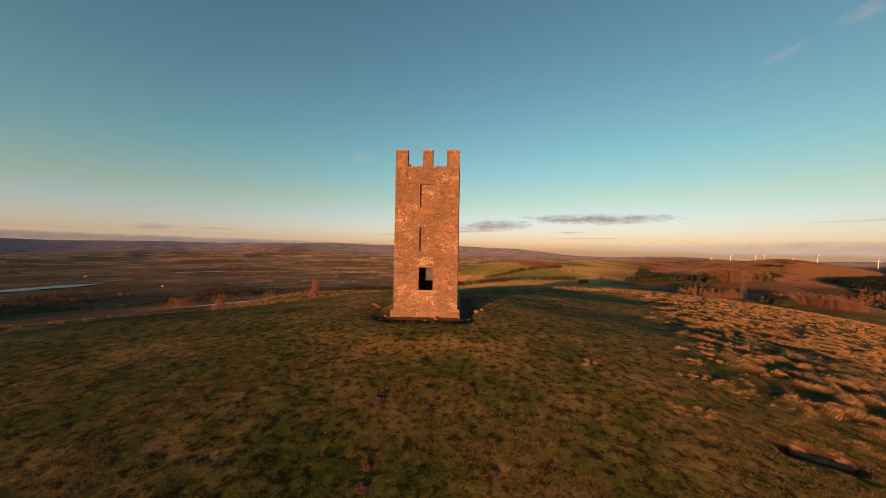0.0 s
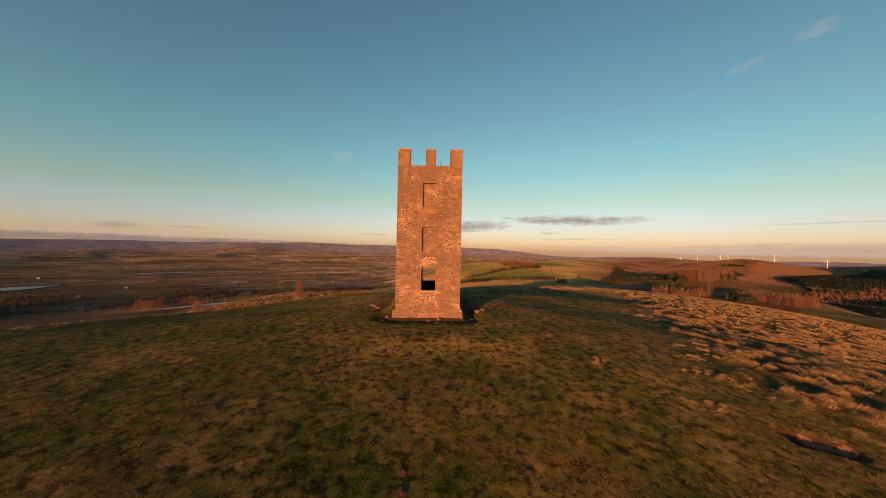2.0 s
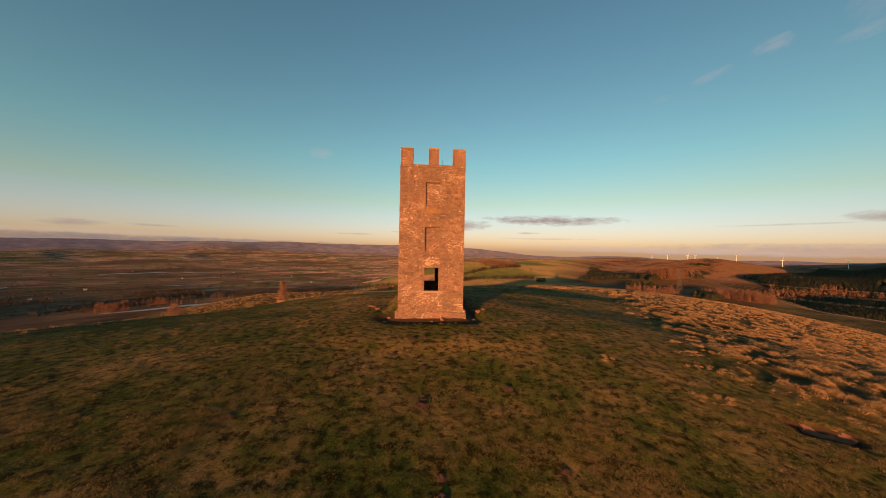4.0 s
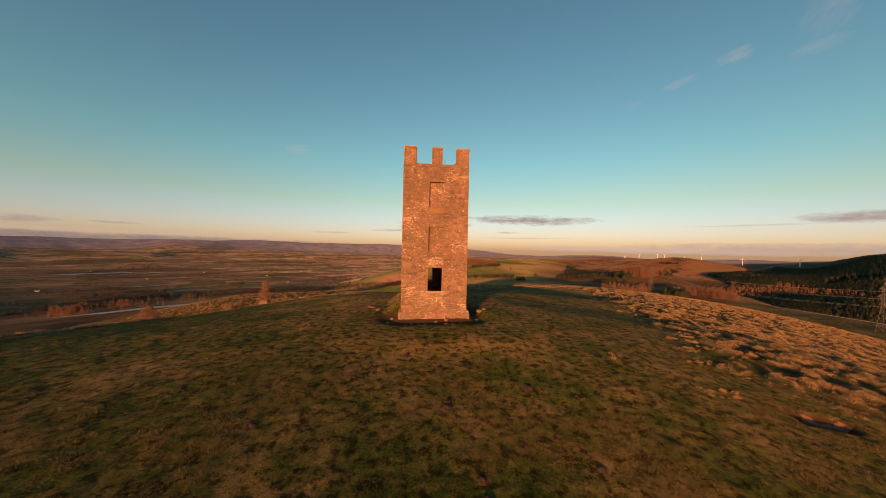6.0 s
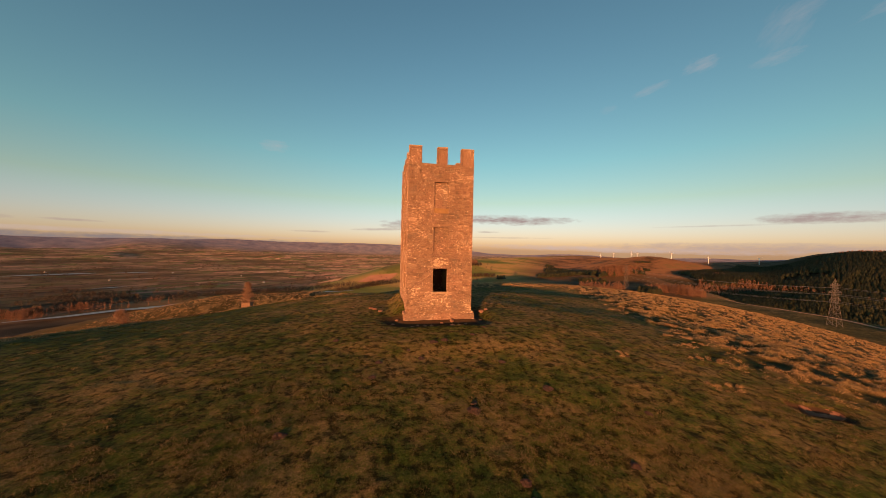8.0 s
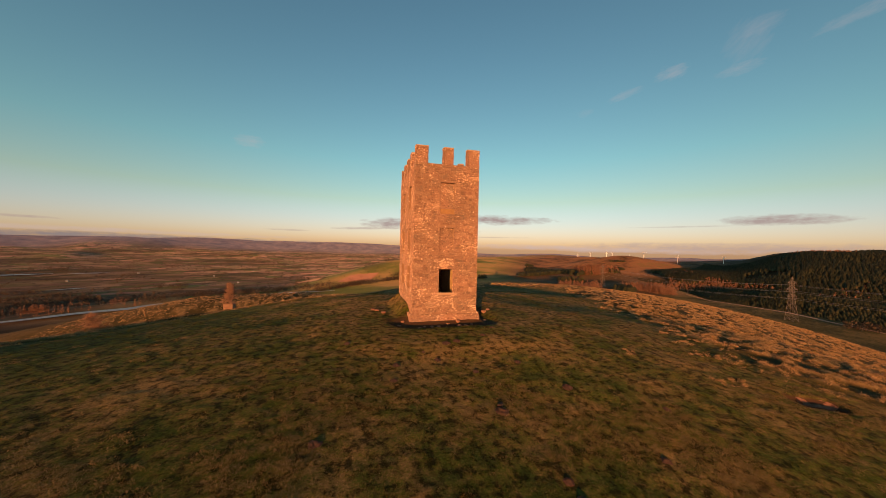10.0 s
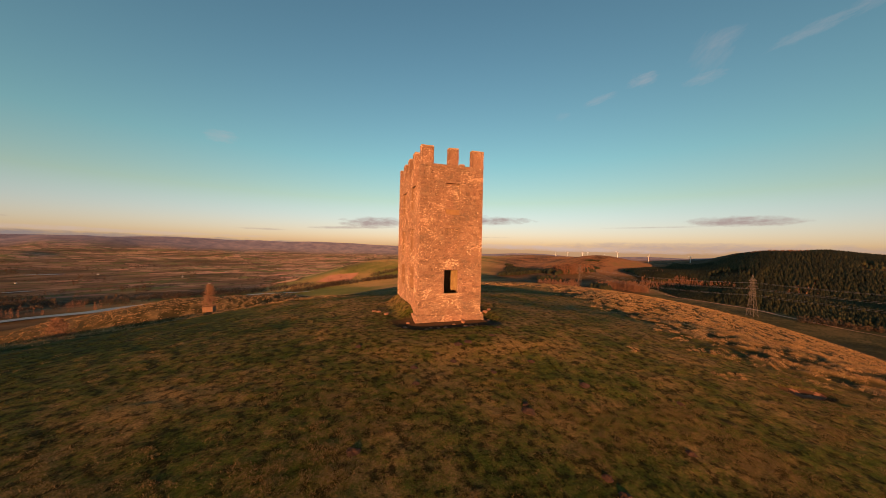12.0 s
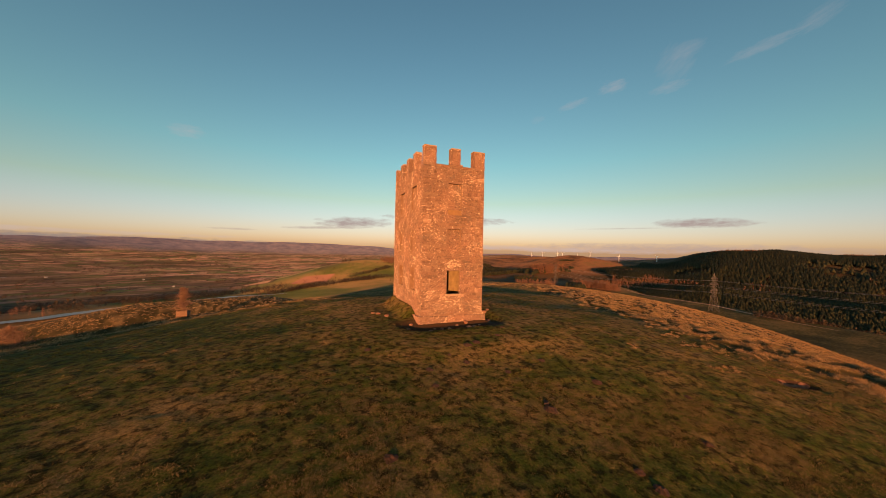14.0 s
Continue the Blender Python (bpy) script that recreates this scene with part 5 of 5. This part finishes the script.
conifers("gully_conifers", x, y, 9, "few dark conifers beside the russet larches")
x, y = scatter(320, fan(10, 17, 1080, 1180), lambda x, y: step(-0.3, 0.2, wave(x, y, 90, 45)))
bare_trees("hilltop_wood", x, y, 12, "golden-brown leafless wood along a hilltop", M_LARCH, False)
x, y = scatter(2000, fan(-66, -25, 760, 1900), lambda x, y: step(0.15, 0.4, wave(x, y, 260, 46) + 0.3 * wave(x, y, 60, 47)))
bare_trees("valley_wood", x, y, 12, "dark leafless woods on the valley floor", M_BROADLEAF, False, 24, 1.7)
x, y = scatter(1100, fan(66, 90, 390, 560), lambda x, y: step(0.1, 0.5, wave(x, y, 38, 72) + 0.4 * wave(x, y, 11, 73)))
bare_trees("moor_scrub", x, y, 3.6, "dark low scrub on the moor below the hill", M_BROADLEAF, False, 16, 2.6)
x, y = scatter(14, fan(20.6, 21.8, 838, 852), lambda x, y: 0 * x + 1)
conifers("conifer_clump", x, y, 15, "small dark conifer clump alone on the hillside")
belt = lambda x, y: step(22, 8, np.abs(np.hypot(x + 5, y) - np.interp(np.degrees(np.arctan2(x + 5, y)), (-12, 8), (775, 850)) + 16 * wave(x, y, 60, 96))) * step(-0.5, 0.0, wave(x, y, 45, 97))
x, y = scatter(420, fan(-13, 9, 730, 900), belt)
bare_trees("spur_belt", x, y, 9, "dark leafless belt of trees below the ploughed field", M_BROADLEAF, False, 30, 1.1)
lines = lambda x, y: step(0.10, 0.03, np.abs(wave(x, y, 260, 39))) + step(0.07, 0.02, np.abs(wave(x, y, 170, 40)))
x, y = scatter(3600, fan(-66, 8, 1150, 3300), lambda x, y: np.clip(lines(x, y), 0.004, 1))
bare_trees("hedgerow_trees", x, y, 10, "dark hedgerow trees between the fields", M_BROADLEAF, False, 16, 2.0)
rows = lambda x, y: step(7, 3, np.abs(y - 843 - 0.05 * x + 14 * wave(x, y, 90, 74))) * step(-0.4, 0.0, wave(x, y, 70, 75)) + step(6, 3, np.abs(y - 925 - 0.62 * (x - 90))) * step(-0.3, 0.0, wave(x, y, 50, 76)) + 0.004
x, y = scatter(800, fan(-14, 20, 800, 1150), rows)
bare_trees("hillside_trees", x, y, 9, "lines of leafless trees across the hillside fields", M_BROADLEAF, False)


# ---- grass ----
def soften(ob, n, q, x, y):
    """Blades are curved and grow dense, so they take the light as a mat does rather than as flat cards."""
    lie = rng.normal(0, 0.16, (n, 3))
    lie[:, 0] += 1.3 * np.sin(q)
    lie[:, 1] -= 1.3 * np.cos(q)
    lie[:, 0] -= 2.2 * (dome(x + 0.5, y) - dome(x - 0.5, y)) + 1.5 * (land(x + 0.2, y) - land(x - 0.2, y))
    lie[:, 1] -= 2.2 * (dome(x, y + 0.5) - dome(x, y - 0.5)) + 1.5 * (land(x, y + 0.2) - land(x, y - 0.2))
    lie[:, 2] = 1.0
    lie /= np.linalg.norm(lie, axis=1)[:, None]
    ob.data.polygons.foreach_set("use_smooth", np.ones(len(ob.data.polygons), bool))
    ob.data.normals_split_custom_set_from_vertices(np.repeat(lie, 3, axis=0).tolist())


def blades(name, x, y, tall, wide, lean, mat, label):
    n = len(x)
    z = land(x, y)
    q = rng.uniform(-math.pi / 2, math.pi / 2, n)
    side = np.stack([np.cos(q), np.sin(q), np.zeros(n)], -1) * wide[:, None]
    base = np.stack([x, y, z - 0.015], -1)
    tip = base + np.stack([rng.normal(0, lean, n), rng.normal(0, lean, n), tall], -1)
    v = np.stack([base - side, base + side, tip], 1).reshape(-1, 3)
    ob = sheet_from(name, v, np.arange(len(v)).reshape(-1, 3), mat)
    soften(ob, n, q, x, y)
    return tagged(ob, label, "grass", kind="stuff")


def off_tower(x, y, gap=0.25):
    return ((x < X0 - gap) | (x > X1 + gap) | (y < Y0 - gap) | (y > Y1 + gap)).astype(float)


def off_scrape(x, y):
    u, v = (x - PIT[0]) * 0.93 - (y - PIT[1]) * 0.36, (x - PIT[0]) * 0.36 + (y - PIT[1]) * 0.93
    return 1.0 - ((np.abs(u) < 1.15) & (v < 0.3) & (v > -0.5))


def lawn(n):
    a = np.radians(rng.uniform(-76, 84, n))
    r = 0.2 + 63 * rng.random(n) ** 1.7
    return -8.5 + r * np.sin(a), r * np.cos(a)


x, y = scatter(GRASS, lawn, lambda x, y: off_tower(x, y, 1.3 + 0.5 * wave(x, y, 1.3, 92)) * off_scrape(x, y) * (0.7 + 0.3 * step(-0.5, 0.4, wave(x, y, 0.35, 50))))
far = np.hypot(x + 8.5, y)
thick = 0.45 + 1.1 * step(-0.1, 0.7, 0.7 * wave(x, y, 1.1, 52) + 0.7 * wave(x, y, 0.45, 53))
blades("turf_grass", x, y, (0.02 + 0.03 * rng.random(len(x))) * thick * (1 + far / 130), 0.0025 + 0.00065 * far, 0.04, M_BLADE, "short rough turf, green worn to straw")


# rougher tufts of straw-coloured grass that the sheep leave, in drifts over the turf
def tufts(name, cx, cy, size, per, label):
    n = len(cx)
    q, s = rng.uniform(0, 2 * math.pi, (n, per)), np.sqrt(rng.random((n, per)))
    bx, by = (cx[:, None] + size[:, None] * 1.5 * s * np.cos(q)).ravel(), (cy[:, None] + size[:, None] * 1.1 * s * np.sin(q)).ravel()
    tall = (size[:, None] * (0.9 - 0.5 * s) * rng.uniform(0.4, 1.0, (n, per))).ravel()
    blades(name, bx, by, tall, 0.0014 + 0.0003 * np.hypot(bx + 8.5, by), 0.06, M_STRAW, label)


x, y = scatter(7000, lambda n: (lambda a, r: (-8.5 + r * np.sin(a), r * np.cos(a)))(np.radians(rng.uniform(-76, 70, n)), 1.5 + 30 * rng.random(n) ** 1.2), lambda x, y: off_tower(x, y, 1.0) * off_scrape(x, y) * (1 - tussocky(x, y)) * (0.05 + 0.95 * step(0.1, 0.5, wave(x, y, 2.6, 90) + 0.6 * wave(x, y, 0.8, 91))) * (1 - 0.9 * step(11, 17, y)))
tufts("turf_tufts", x, y, rng.uniform(0.08, 0.18, len(x)), 38, "rough straw-coloured tufts left standing in the turf")


def shoulder(n):
    a = np.radians(rng.uniform(5, 86, n))
    r = 9 + 120 * rng.random(n) ** 1.35
    return -6 + r * np.sin(a), r * np.cos(a)


def mounds(name, cx, cy, size, per, label):
    """Dense mounds of fine dead grass, one narrow blade after another."""
    n = len(cx)
    q, s = rng.uniform(0, 2 * math.pi, (n, per)), np.sqrt(rng.random((n, per)))
    bx, by = cx[:, None] + size[:, None] * 0.6 * s * np.cos(q), cy[:, None] + size[:, None] * 0.5 * s * np.sin(q)
    z = land(bx, by) - 0.03
    w = rng.uniform(0.002, 0.005, (n, per)) * (1 + np.hypot(bx + 8, by) / 22)
    t = rng.uniform(-math.pi / 2, math.pi / 2, (n, per))
    side = np.stack([np.cos(t) * w, np.sin(t) * w, 0 * w], -1)
    base = np.stack([bx, by, z], -1)
    up = size[:, None] * (1.05 - 0.5 * s) * rng.uniform(0.45, 1.0, (n, per))
    tip = base + np.stack([0.35 * size[:, None] * s * np.cos(q) + 0.18 * size[:, None], 0.35 * size[:, None] * s * np.sin(q) - 0.05, up], -1)
    v = np.stack([base - side, base + side, tip], 2).reshape(-1, 3)
    ob = sheet_from(name, v, np.arange(len(v)).reshape(-1, 3), M_PALE)
    # the blades of a tussock arch outwards, so it takes the light as a round cushion
    lie = np.stack([0.6 * s * np.cos(q) + 0.75 * np.sin(t), 0.6 * s * np.sin(q) - 0.75 * np.cos(t), 0.45 + 0 * s], -1).reshape(-1, 3) + rng.normal(0, 0.22, (n * per, 3))
    lie /= np.linalg.norm(lie, axis=1)[:, None]
    ob.data.polygons.foreach_set("use_smooth", np.ones(len(ob.data.polygons), bool))
    ob.data.normals_split_custom_set_from_vertices(np.repeat(lie, 3, axis=0).tolist())
    return tagged(ob, label, "grass", kind="stuff")


x, y = scatter(21000, shoulder, lambda x, y: tussocky(x, y) * (0.06 + 0.94 * step(0.42, 0.66, crowns(x, y))))
mounds("tussock_grass", x, y, rng.uniform(0.12, 0.28, len(x)) * (1 + 0.005 * np.hypot(x, y)), 28, "tall pale tussocks of dead moor grass")
x, y = scatter(11000, lambda n: (rng.uniform(-85, -12, n), rng.uniform(24, 112, n)), lambda x, y: tussocky(x, y) * (0.1 + 0.9 * step(0.35, 0.7, crowns(x, y))))
mounds("slope_tussock_grass", x, y, rng.uniform(0.2, 0.4, len(x)), 17, "pale tussocks on the slope beyond the brow")
bx = np.array([11.3, 8.74, 6.08, 4.2, 12.6, 13.4, 9.7, 7.2, 10.4, 12.2])
by = np.array([20.0, 15.4, 12.6, 15.9, 19.6, 20.9, 14.9, 12.2, 17.8, 18.3])
bx, by = np.repeat(bx, 7) + rng.normal(0, 0.3, 70), np.repeat(by, 7) + rng.normal(0, 0.2, 70)
mounds("edge_tussocks", bx, by, rng.uniform(0.1, 0.24, 70), 110, "large pale tussocks at the edge of the turf")

# ---- stones of the tower's two seen faces ----
face_stones("front", 2.0, 8.2, random.Random(11))
face_stones("left", 2.0, 6.6, random.Random(12))
